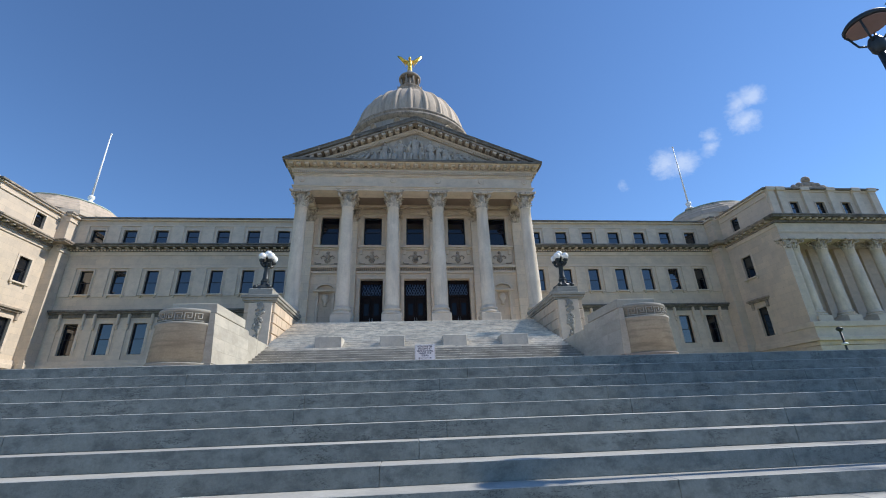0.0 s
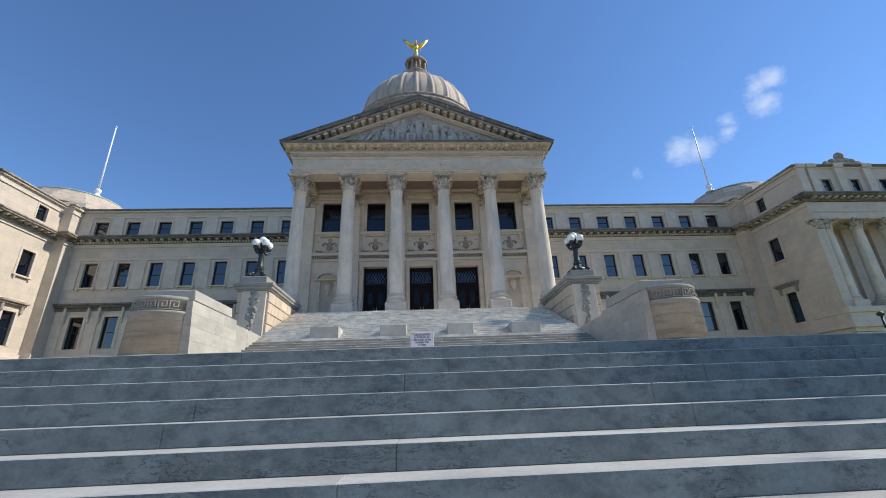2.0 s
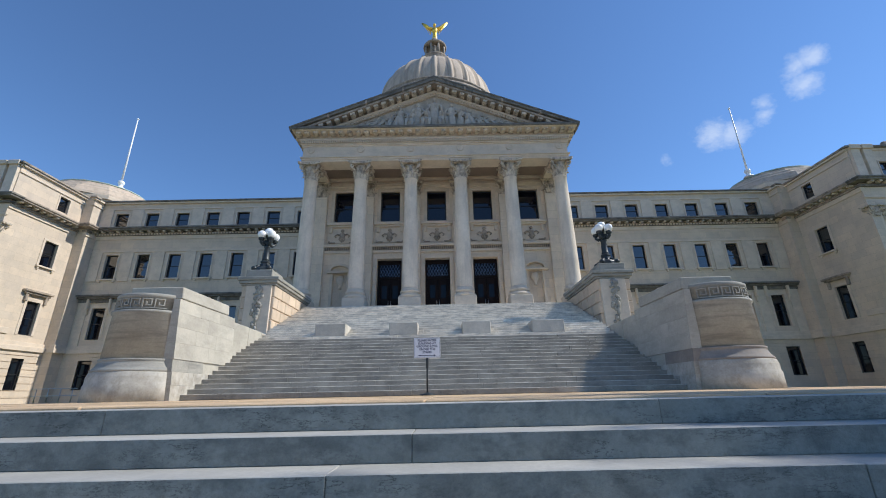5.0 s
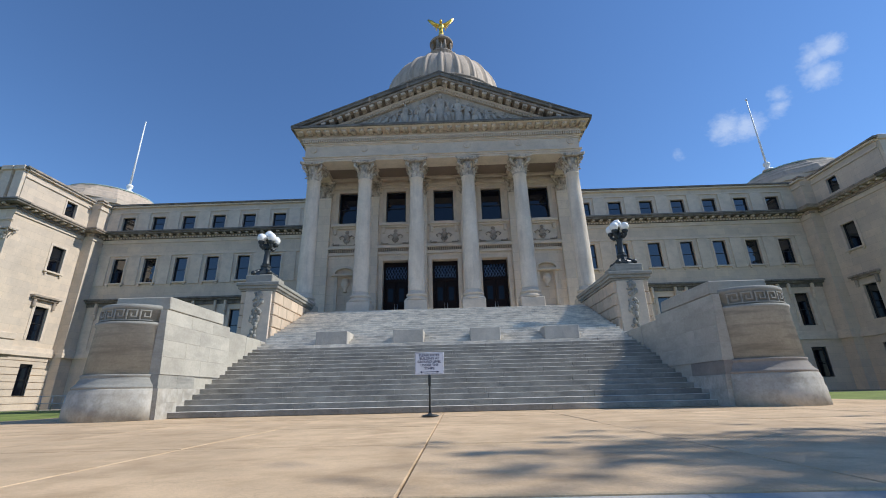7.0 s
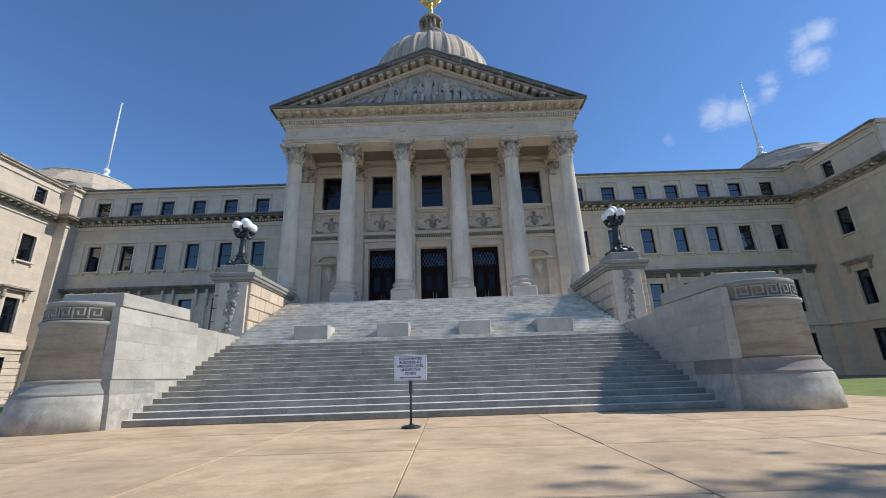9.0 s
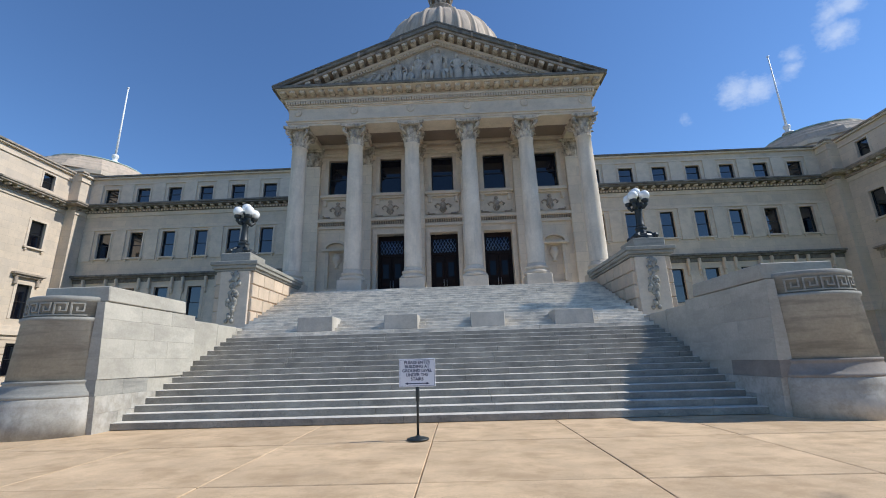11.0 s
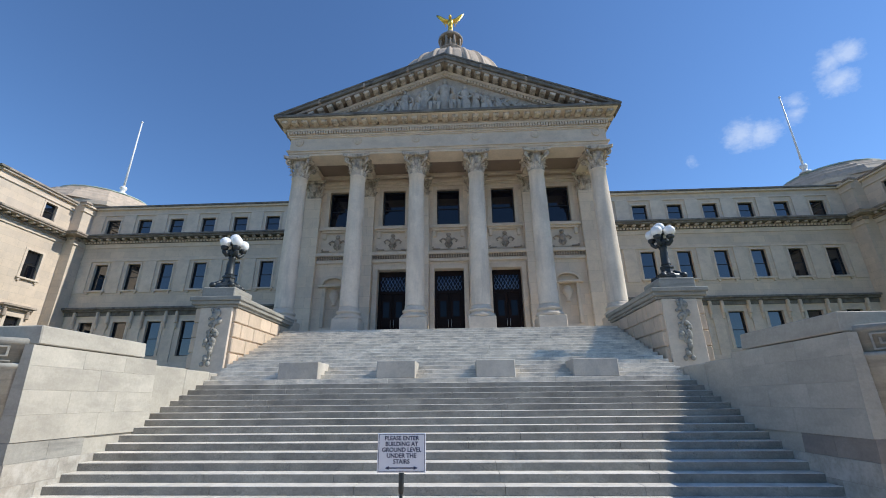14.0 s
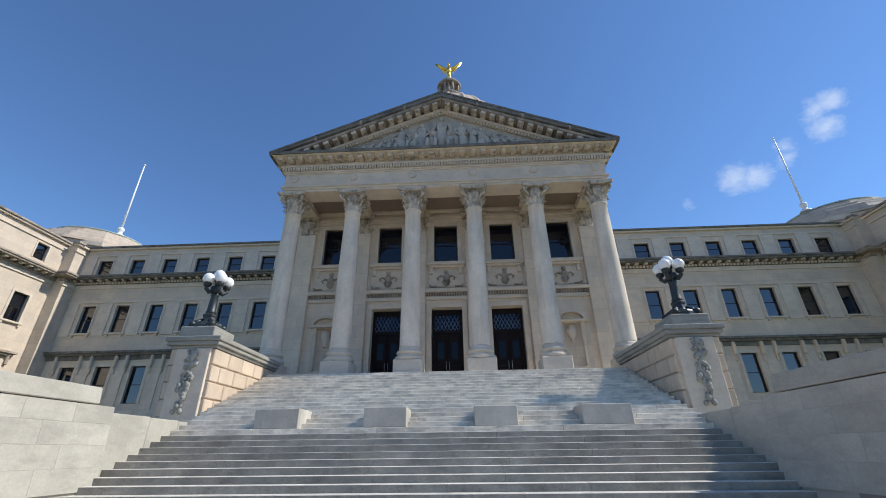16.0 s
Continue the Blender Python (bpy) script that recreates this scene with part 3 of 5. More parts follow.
def capital_bm(z0, z1, r):
    """A Corinthian bell with two rows of curled leaves, corner scrolls and a hollow-sided abacus."""
    bm = bmesh.new()
    h = z1 - z0
    lathe(bm, [(r, z0), (r * 1.0, z0 + 0.12 * h), (r * 0.92, z0 + 0.35 * h), (r * 0.94, z0 + 0.6 * h), (r * 1.25, z0 + 0.87 * h)], 24)
    for row, (zb, zt, n, off, proj, w) in enumerate(((0.0, 0.36, 8, 0.0, 0.22, 0.23), (0.05, 0.66, 8, 0.5, 0.31, 0.21))):
        for i in range(n):
            a = 2 * math.pi * (i + off) / n
            R = Matrix.Rotation(a, 4, "Z")
            prev = None
            for j in range(7):
                t = j / 6
                z = z0 + h * (zb + (zt - zb) * min(1, t * 1.12)) - (0.09 if j == 6 else 0)
                o = r + 0.02 + proj * t ** 2.4
                ww = w * (0.5 + 0.5 * math.sin(math.pi * (0.25 + 0.6 * t))) * (0.6 if j == 6 else 1) * (1 + 0.18 * (j % 2))
                row_v = [bm.verts.new(R @ Vector((o - 0.045, -ww / 2, z))), bm.verts.new(R @ Vector((o + 0.03, 0, z))), bm.verts.new(R @ Vector((o - 0.045, ww / 2, z)))]
                if prev:
                    for k in range(2):
                        bm.faces.new((prev[k], prev[k + 1], row_v[k + 1], row_v[k]))
                prev = row_v
    for i in range(4):
        a = math.pi / 4 + i * math.pi / 2
        R = Matrix.Rotation(a, 4, "Z")
        pts = []
        for j in range(14):
            t = j / 13
            ang = -math.pi / 2 + t * 2.6 * math.pi
            rr = 0.15 * (1 - 0.75 * t)
            pts.append(R @ Vector((r + 0.36 + rr * math.cos(ang), 0, z0 + h * 0.74 + rr * math.sin(ang) * 1.1)))
        pts = [R @ Vector((r + 0.05, 0, z0 + h * 0.45)), R @ Vector((r + 0.2, 0, z0 + h * 0.6))] + pts
        tube(bm, pts, 0.07, 0.03, 6)
        b2 = a + math.pi / 4
        ball(bm, (math.cos(b2) * (r + 0.24), math.sin(b2) * (r + 0.24), z0 + h * 0.92), 0.10, 8)
    # abacus with hollow sides
    pts = []
    half = r + 0.36
    for i in range(4):
        a = i * math.pi / 2
        R = Matrix.Rotation(a, 2)
        for u in (-0.95, -0.6, -0.3, 0, 0.3, 0.6, 0.95):
            d = half - 0.14 * (1 - (u / 0.95) ** 2)
            pts.append(R @ Vector((d, u * half)))
    extrude_poly(bm, pts, lambda p: (p[0], p[1], z1 - 0.15), lambda p: (p[0] * 1.03, p[1] * 1.03, z1))
    return bm


COL = column_mesh_parts()
b = capital_bm(0, 1.17, 0.42)
for v in b.verts:
    v.co.y *= 0.55
PILASTER_CAPITAL = mesh_of("capital", b, LIME_CAP)


def column(parent, x, y, z):
    sh = put("column", COL["shaft"], parent, Matrix.Translation((x, y, z)))
    for n in ("plinth", "base", "capital"):
        put(n, COL[n], sh, Matrix.Identity(4))
    return sh


for s in (-1, 1):
    holes = [(39.0, 40.1, 20.05, 21.5), (38.88, 40.22, 14.45, 16.85), (38.93, 40.17, 8.2, 11.15), (39.0, 40.1, 3.6, 6.2)]
    bm = bmesh.new()
    holed_wall(bm, WF, RY + 0.6, 7.4, 22.4, holes[:3], lambda u, d, z: (s * (WX + 0.7 * d), u, z))
    part("wing_wall", bm, LIME, cap)
    bm = bmesh.new()
    zc = 2.4
    while zc < 7.2:
        z1 = min(zc + 0.58, 7.4)
        holed_wall(bm, WF - 0.1, RY, zc + 0.03, z1 - 0.03, [h for h in [(39.0, 40.1, max(3.6, zc + 0.03), min(6.2, z1 - 0.03))] if h[3] > h[2]], lambda u, d, z: (s * (WX - 0.14 + 0.7 * d), u, z))
        zc += 0.58
    holed_wall(bm, WF, RY, 2.4, 7.4, holes[3:], lambda u, d, z: (s * (WX - 0.07 + 0.6 * d), u, z))
    part("basement_wall", bm, LIME, cap)
    f = ((0, 1), (-s, 0))
    window(cap, (s * WX, 39.55, 20.05), 1.1, 1.45, f, sill=False, trim=0.14)
    window(cap, (s * WX, 39.55, 14.45), 1.34, 2.4, f, trim=0.2)
    window(cap, (s * WX, 39.55, 8.2), 1.24, 2.95, f, sill=False, trim=0.24, hood=True)
    window(cap, (s * (WX - 0.14), 39.55, 3.6), 1.1, 2.6, f, sill=False, trim=0)
    # corner pier between wing and range
    bm = bmesh.new()
    box(bm, s * 35.6, s * (WX + 0.2), 41.7, RY + 0.3, 2.4, 22.4, 0.02)
    part("corner_pier", bm, LIME, cap)
    for x0, y0, y1 in ((35.6, 41.7, RY), (WX, WF, 41.7)):
        for pr, z0, z1 in ((0.3, 6.85, 7.25), (0.16, 7.25, 7.6), (0.10, 18.35, 18.75), (0.10, 21.75, 21.9), (0.22, 22.38, 22.55)):
            bm = bmesh.new()
            box(bm, s * (x0 - pr), s * (x0 + 0.3), y0 - (pr if x0 < 36 else 0.012), y1, z0, z1, 0.012)
            part("moulding", bm, LIME_TRIM, cap)
    for x0, y0, y1 in ((35.6, 41.7, RY - 0.9), (WX, WF + 0.3, 41.7)):
        for pr, z0, z1 in ((0.22, 18.75, 18.95), (0.78, 19.14, 19.3), (0.86, 19.3, 19.45), (0.34, 22.55, 22.72)):
            bm = bmesh.new()
            box(bm, s * (x0 - pr), s * (x0 + 0.3), y0 - (pr if x0 < 36 else 0), y1, z0, z1, 0.012)
            part("cornice", bm, LIME_DARK, cap)
    modillions(cap, (s * WX, WF + 0.45), (s * WX, 40.9), (-s, 0), 18.96, 0.72, MODS, 0.42)
    # the wing's front: entablature and attic over a recessed colonnade
    for nm, x0, x1, y0, y1, z0, z1 in (("entablature", WX + 0.7, 55.0, WF, WF + 1.4, 17.0, 18.75), ("pilaster", WX + 0.7, 37.5, WF, WF + 1.2, 8.6, 17.0),
                                       ("pilaster", 53.6, 55.0, WF, WF + 3.0, 8.6, 17.0), ("loggia_ceiling", WX + 0.7, 55.0, WF + 1.4, WF + 3.0, 17.0, 17.3), ("loggia_wall", WX + 0.7, 55.0, WF + 3.0, WF + 3.4, 8.4, 17.3),
                                       ("front_base", WX - 0.3, 55.7, WF - 0.5, WF + 3.0, 8.1, 8.6), ("front_base", WX - 0.2, 55.6, WF - 0.35, WF + 3.0, 7.2, 8.1),
                                       ("front_base", WX - 0.4, 55.8, WF - 0.6, WF + 3.0, 6.85, 7.2)):
        bm = bmesh.new()
        box(bm, s * x0, s * x1, y0, y1, z0, z1, 0.02)
        part(nm, bm, LIME if nm == "loggia_wall" else LIME_TRIM, cap)
    bm = bmesh.new()
    holed_wall(bm, WX + 0.7, 49.3, 18.75, 22.4, [(x - 0.5, x + 0.5, 19.85, 21.2) for x in (39.5, 42.45, 45.45)], lambda u, d, z: (s * u, WF + 0.7 * d, z))
    part("attic_wall", bm, LIME, cap)
    zc = 2.4
    while zc < 6.8:
        bm = bmesh.new()
        box(bm, s * (WX - 0.17), s * 55.3, WF - 0.3, WF + 2.2, zc + 0.02, min(zc + 0.56, 6.85), 0.02)
        part("rusticated_course", bm, LIME_TRIM, cap)
        zc += 0.58
    bm = bmesh.new()
    for x in (39.6, 42.65, 45.65, 48.65, 51.65):
        box(bm, s * x - 0.6, s * x + 0.6, WF + 2.7, WF + 3.02, 8.6, 17.0, 0.02)
        part("loggia_pilaster", bm, LIME_TRIM, cap)
        bm = bmesh.new()
    bm.free()
    bm = bmesh.new()
    for pr, x1, z0, z1 in ((0.22, 55.0, 18.75, 18.95), (0.78, 55.0, 19.14, 19.3), (0.86, 55.0, 19.3, 19.45), (0.34, 49.3, 22.55, 22.72)):
        box(bm, s * (WX - pr), s * (x1 + pr), WF - pr, WF + 0.3, z0, z1, 0.012)
    part("cornice", bm, LIME_SOOT, cap)
    bm = bmesh.new()
    box(bm, s * 49.2, s * 55.0, WF + 0.3, 66, 17.3, 19.4)
    part("side_roof", bm, ROOF, cap)
    bm = bmesh.new()
    box(bm, s * (WX - 0.06), s * 55.06, WF - 0.06, WF + 0.1, 17.62, 17.7, 0.01)
    box(bm, s * (WX - 0.12), s * 55.12, WF - 0.12, WF + 0.1, 17.7, 17.86, 0.01)
    part("architrave", bm, LIME_TRIM, cap)
    for x in (37.1, 38.2, 41.0, 43.95, 46.9, 48.8):
        bm = bmesh.new()
        box(bm, s * (x - 0.4), s * (x + 0.4), WF - 0.25, WF + 0.1, 19.45, 22.4, 0.02)
        box(bm, s * (x - 0.5), s * (x + 0.5), WF - 0.4, WF + 0.1, 22.38, 22.8, 0.03)
        part("attic_pier", bm, LIME_TRIM, cap)
    bm = bmesh.new()
    box(bm, s * (WX - 0.1), s * 49.4, WF - 0.1, WF + 0.8, 22.34, 22.6, 0.02)
    part("coping", bm, LIME_TRIM, cap)
    modillions(cap, (s * (WX + 0.55), WF), (s * 55.0, WF), (0, -1), 18.96, 0.72, MODS, 0.42)
    for x in (39.5, 42.45, 45.45):
        window(cap, (s * x, WF, 19.85), 1.0, 1.35, ((1, 0), (0, -1)), sill=False, trim=0.1)
    tall = 8.4 / (17.45 - TOP)
    for x in (38.1, 41.12, 44.18, 47.2, 50.2):
        shaft = put("column", COL["shaft"], cap, pose(s * x, WF + 0.5, 8.6) @ Matrix.Diagonal((1.06, 1.06, tall, 1)))
        for n in ("base", "plinth", "capital"):
            put(n, COL[n], shaft, Matrix.Identity(4))
    put("capital", PILASTER_CAPITAL, cap, pose(s * 37.05, WF + 0.1, 17.0 - 1.0) @ Matrix.Diagonal((1, 1, 1 / 1.17, 1)))
    # crowning ornament of scrolls with a rounded finial
    bm = bmesh.new()
    box(bm, s * 42 - 2.0, s * 42 + 2.0, WF - 0.2, WF + 0.5, 22.7, 23.0, 0.04)
    box(bm, s * 42 - 1.0, s * 42 + 1.0, WF - 0.15, WF + 0.45, 23.0, 23.4, 0.08)
    extrude_poly(bm, [(-1.7, 23.0), (1.7, 23.0), (0.55, 23.55), (-0.55, 23.55)], lambda p: (s * 42 + p[0], WF - 0.1, p[1]), lambda p: (s * 42 + p[0], WF + 0.4, p[1]))
    ball(bm, (s * 42, WF + 0.1, 23.88), 0.45, 12, (1, 0.8, 0.95))
    for q in (-1, 1):
        ball(bm, (s * 42 + q * 1.0, WF + 0.1, 23.2), 0.36, 10)
        ball(bm, (s * 42 + q * 1.7, WF + 0.1, 23.05), 0.25, 10)
    part("crest", bm, LIME_DARK, cap)
    bm = bmesh.new()
    box(bm, s * (WX + 0.7), s * 49.2, WF + 3.4, 66, 2.4, 22.3)
    part("wing_roof", bm, ROOF, cap)
    # low dome over the legislative chamber
    CX, CYC = s * 48.2, 56.5
    bm = bmesh.new()
    lathe(bm, [(9.4, 22.2), (9.4, 26.4), (9.7, 26.5), (9.7, 27.0)], 8, CX, CYC, smooth=False)
    part("chamber_drum", bm, LIME, cap)
    bm = bmesh.new()
    lathe(bm, [(9.4, 27.0), (9.3, 27.35), (8.75, 27.5), (8.4, 28.05), (8.3, 28.3), (7.6, 28.45), (7.1, 28.9), (7.0, 29.15), (6.3, 29.3), (5.8, 29.75), (5.7, 30.0), (5.1, 30.1), (4.9, 30.35)], 16, CX, CYC, smooth=False)
    part("chamber_dome", bm, DOMESTONE, cap)
    bm = bmesh.new()
    lathe(bm, [(5.3, 30.2), (5.35, 30.35), (4.9, 30.5), (3.0, 30.65), (0.2, 30.75)], 24, CX, CYC)
    part("dome_crown", bm, COPPER, cap)
    pole = thing("flagpole", "tall white flagpole without a flag on a domed roof", "flagpole", "flagpoles", at=(43.65 if s > 0 else -44.3, 54.4, 30.42))
    bm = bmesh.new()
    tube(bm, [(0, 0, 0), (0, 0, 11.5)], 0.14, 0.07, 10)
    part("pole", bm, WHITEPAINT, pole)
    bm = bmesh.new()
    lathe(bm, [(0.7, -0.05), (0.6, 0.15), (0.3, 0.25), (0.28, 0.6), (0.38, 0.75), (0.42, 0.95), (0.36, 1.15), (0.18, 1.25)], 14)
    part("foot", bm, WHITEPAINT, pole)
    bm = bmesh.new()
    ball(bm, (0, 0, 11.55), 0.16, 10)
    part("finial", bm, WHITEPAINT, pole)

# -- central block and portico
PY, CY = 30.2, 27.6           # back wall of the porch; line of the columns
BAYS = (-6.72, -3.36, 0.0, 3.36, 6.72)
doors = [(x - 0.86, x + 0.86, TOP, 11.552) for x in (-3.34, 0.0, 3.34)]
wins = [(x - 0.7, x + 0.7, 14.266, 16.835) for x in BAYS]
niches = [(x - 0.48, x + 0.48, 8.236, 10.516) for x in (-6.72, 6.72)]
b = bmesh.new()
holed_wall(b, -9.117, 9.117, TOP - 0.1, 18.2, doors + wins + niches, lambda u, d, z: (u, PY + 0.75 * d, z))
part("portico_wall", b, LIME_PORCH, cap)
b = bmesh.new()
for s in (-1, 1):
    box(b, s * 9.117, s * 8.34, PY + 0.75, RY + 0.7, 2.4, 19.5)
box(b, -8.34, 8.34, 36, 36.5, 2.4, 19.5)
box(b, -9.117, 9.117, PY - 0.02, PY + 0.75, 2.4, TOP - 0.1)
part("side_wall", b, LIME, cap)
for x in BAYS:
    w5 = window(cap, (x, PY, 14.266), 1.4, 2.48, ((1, 0), (0, -1)), 0.3, sill=False, trim=0.24, glass=GLASS_DARK)
    b = bmesh.new()
    box(b, x - 1.12, x + 1.12, PY - 0.32, PY + 0.02, 14.059, 14.266, 0.02)
    box(b, x - 1.0, x + 1.0, PY - 0.2, PY + 0.02, 13.934, 14.059, 0.02)
    for q in (-1, 1):
        box(b, x + q * 0.72, x + q * 0.95, PY - 0.18, PY + 0.02, 13.52, 13.934, 0.04)
    part("sill", b, LIME_TRIM, w5)
    # carved apron panel under the window
    pn = bmesh.new()
    box(pn, x - 1.05, x + 1.05, PY - 0.05, PY + 0.02, 12.743, 13.831, 0.02)
    pan = part("apron_panel", pn, LIME_TRIM, cap)
    pn = bmesh.new()
    ball(pn, (x, PY - 0.1, 13.313), 0.2, 10, (1, 0.6, 1.3))
    ball(pn, (x, PY - 0.1, 13.675), 0.12, 8, (1.2, 0.8, 1))
    for q in (-1, 1):
        tube(pn, [(x + q * 0.12, PY - 0.1, 13.32), (x + q * 0.34, PY - 0.12, 13.42), (x + q * 0.52, PY - 0.1, 13.30), (x + q * 0.42, PY - 0.08, 13.18)], 0.06, 0.04, 6)
        tube(pn, [(x + q * 0.10, PY - 0.1, 13.22), (x + q * 0.2, PY - 0.13, 13.05), (x + q * 0.08, PY - 0.1, 12.88)], 0.07, 0.05, 6)
        sc = bmesh.new()
        tube(sc, [(x + q * 0.5, PY - 0.07, 12.79), (x + q * 0.93, PY - 0.07, 12.79), (x + q * 0.96, PY - 0.07, 12.87), (x + q * 0.88, PY - 0.07, 12.90)], 0.05, 0.04, 6)
        part("scroll", sc, LIME_DARK, pan)
    tube(pn, [(x, PY - 0.12, 13.1), (x, PY - 0.12, 12.8)], 0.11, 0.05, 6)
    part("cartouche", pn, LIME_DARK, pan)
for x in BAYS:
    b = bmesh.new()
    box(b, x - 1.2, x + 1.2, PY - 0.30, PY + 0.02, 12.401, 12.608, 0.02)
    box(b, x - 1.2, x + 1.2, PY - 0.14, PY + 0.02, 11.987, 12.194, 0.015)
    part("string_course", b, LIME_TRIM, cap)
for x in BAYS:
    dentil_row(cap, (x - 1.1, PY - 0.1), (x + 1.1, PY - 0.1), (0, -1), 12.225, 12.38, 0.14, 0.08, 0.1, LIME_DARK)
# doors with a lattice transom
for x0, x1, z0, z1 in doors:
    xc = (x0 + x1) / 2
    b = bmesh.new()
    yb = PY + 0.45
    for q in (-1, 1):
        box(b, xc + q * 0.86, xc + q * 0.72, yb, yb + 0.14, z0, z1)
    box(b, xc - 0.72, xc + 0.72, yb, yb + 0.14, z1 - 0.30, z1)
    box(b, xc - 0.72, xc + 0.72, yb, yb + 0.14, z0 + 2.82, z0 + 2.98)
    door = part("door", b, DOORWOOD, cap, "dark wooden double door with lattice transom")
    for q in (-1, 1):
        b = bmesh.new()
        xa, xb = xc + q * 0.012, xc + q * 0.72
        box(b, xa, xb, yb + 0.06, yb + 0.11, z0, z0 + 2.82)
        for a, c in ((0.2, 0.75), (0.95, 1.15)):
            box(b, xc + q * 0.14, xc + q * 0.6, yb + 0.035, yb + 0.06, z0 + a, z0 + c, 0.015)
        for u in (0.04, 0.62):
            box(b, xc + q * u, xc + q * (u + 0.09), yb + 0.035, yb + 0.06, z0, z0 + 2.82, 0.01)
        leaf = part("door_leaf", b, DOORWOOD, door)
        b = bmesh.new()
        box(b, xc + q * 0.2, xc + q * 0.55, yb + 0.045, yb + 0.058, z0 + 1.45, z0 + 2.35)
        part("pane", b, DOOR_GLASS, leaf)
        b = bmesh.new()
        tube(b, [(xc + q * 0.09, yb + 0.0, z0 + 0.85), (xc + q * 0.09, yb - 0.02, z0 + 1.05), (xc + q * 0.09, yb, z0 + 1.3)], 0.018, 0.018, 8)
        part("handle", b, STEEL, leaf)
    b = bmesh.new()
    n = 7
    wdt, hgt = 1.44, z1 - 0.30 - (z0 + 2.98)
    for i in range(-4, n + 1):
        for sg in (-1, 1):
            xs_ = xc - 0.72 + wdt * (i + 0.5) / n
            zb_, zt_ = z0 + 2.98, z1 - 0.30
            run = hgt / 1.9
            pa, pb = Vector((xs_, yb + 0.05, zb_)), Vector((xs_ + sg * run, yb + 0.05, zt_))
            lo, hi = xc - 0.72, xc + 0.72
            t0, t1 = 0.0, 1.0
            for lim, sgn in ((lo, 1), (hi, -1)):
                fa, fb = sgn * (pa.x - lim), sgn * (pb.x - lim)
                if fa < 0 and fb < 0:
                    t0, t1 = 1, 0
                elif fa < 0:
                    t0 = max(t0, fa / (fa - fb))
                elif fb < 0:
                    t1 = min(t1, fa / (fa - fb))
            if t1 - t0 > 0.05:
                tube(b, [pa.lerp(pb, t0), pa.lerp(pb, t1)], 0.018, 0.018, 6)
    part("transom_lattice", b, SKYGRILLE, door)
    b = bmesh.new()
    box(b, xc - 0.72, xc + 0.72, yb + 0.09, yb + 0.1, z0 + 2.98, z1 - 0.30)
    part("transom_pane", b, DOOR_GLASS, door)
    b = bmesh.new()
    for q in (-1, 1):
        box(b, xc + q * 0.86, xc + q * 1.14, PY - 0.08, PY + 0.02, z0, z1 + 0.28, 0.015)
    box(b, xc - 0.86, xc + 0.86, PY - 0.08, PY + 0.02, z1, z1 + 0.28, 0.015)
    part("surround", b, LIME_TRIM, door)
b = bmesh.new()
box(b, -8.34, 8.34, PY + 0.7, PY + 0.74, TOP, 12.277)
part("inner_screen", b, FRAME, cap)
# arched niches with an urn relief
for x in (-6.72, 6.72):
    b = bmesh.new()
    for q in (-1, 1):
        box(b, x + q * 0.48, x + q * 0.68, PY - 0.12, PY + 0.02, 8.236, 10.619, 0.02)
    N_ = 12
    for i in range(N_):
        a0, a1 = math.pi * i / N_, math.pi * (i + 1) / N_
        vs = []
        for yy in (PY - 0.3, PY + 0.02):
            for rr, aa in ((0.62, a0), (0.85, a0), (0.85, a1), (0.62, a1)):
                vs.append(b.verts.new((x + rr * math.cos(aa), yy, 10.671 + 0.62 * rr * math.sin(aa))))
        for f in ((0, 1, 2, 3), (7, 6, 5, 4), (0, 4, 5, 1), (1, 5, 6, 2), (2, 6, 7, 3), (3, 7, 4, 0)):
            b.faces.new([vs[k] for k in f])
    box(b, x - 0.9, x + 0.9, PY - 0.3, PY + 0.02, 10.536, 10.671, 0.02)
    nic = part("niche_surround", b, LIME_TRIM, cap)
    b = bmesh.new()
    box(b, x - 0.5, x + 0.5, PY + 0.14, PY + 0.4, 8.1, 10.7)
    part("niche", b, LIME, nic)
    b = bmesh.new()
    lathe(b, [(0.12, 9.48), (0.16, 9.531), (0.08, 9.635), (0.26, 9.946), (0.3, 10.153), (0.2, 10.257), (0.24, 10.329), (0.1, 10.412)], 14, x, PY + 0.12)
    part("urn", b, LIME_TRIM, nic)
# pilasters answer the columns on the back wall
for x in (-8.42, -5.04, -1.68, 1.68, 5.04, 8.42):
    b = bmesh.new()
    hw = 0.5
    box(b, x - hw, x + hw, PY - 0.28, PY + 0.02, TOP + 0.5, 16.28, 0.02)
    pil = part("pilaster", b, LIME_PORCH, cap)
    b = bmesh.new()
    box(b, x - hw - 0.12, x + hw + 0.12, PY - 0.40, PY + 0.02, TOP, TOP + 0.32, 0.03)
    box(b, x - hw - 0.06, x + hw + 0.06, PY - 0.34, PY + 0.02, TOP + 0.32, TOP + 0.5, 0.04)
    part("base", b, LIME_TRIM, pil)
    put("capital", PILASTER_CAPITAL, pil, pose(x, PY - 0.05, 16.28))
for x in (-8.42, -5.04, -1.68, 1.68, 5.04, 8.42):
    column(cap, x, CY, TOP)
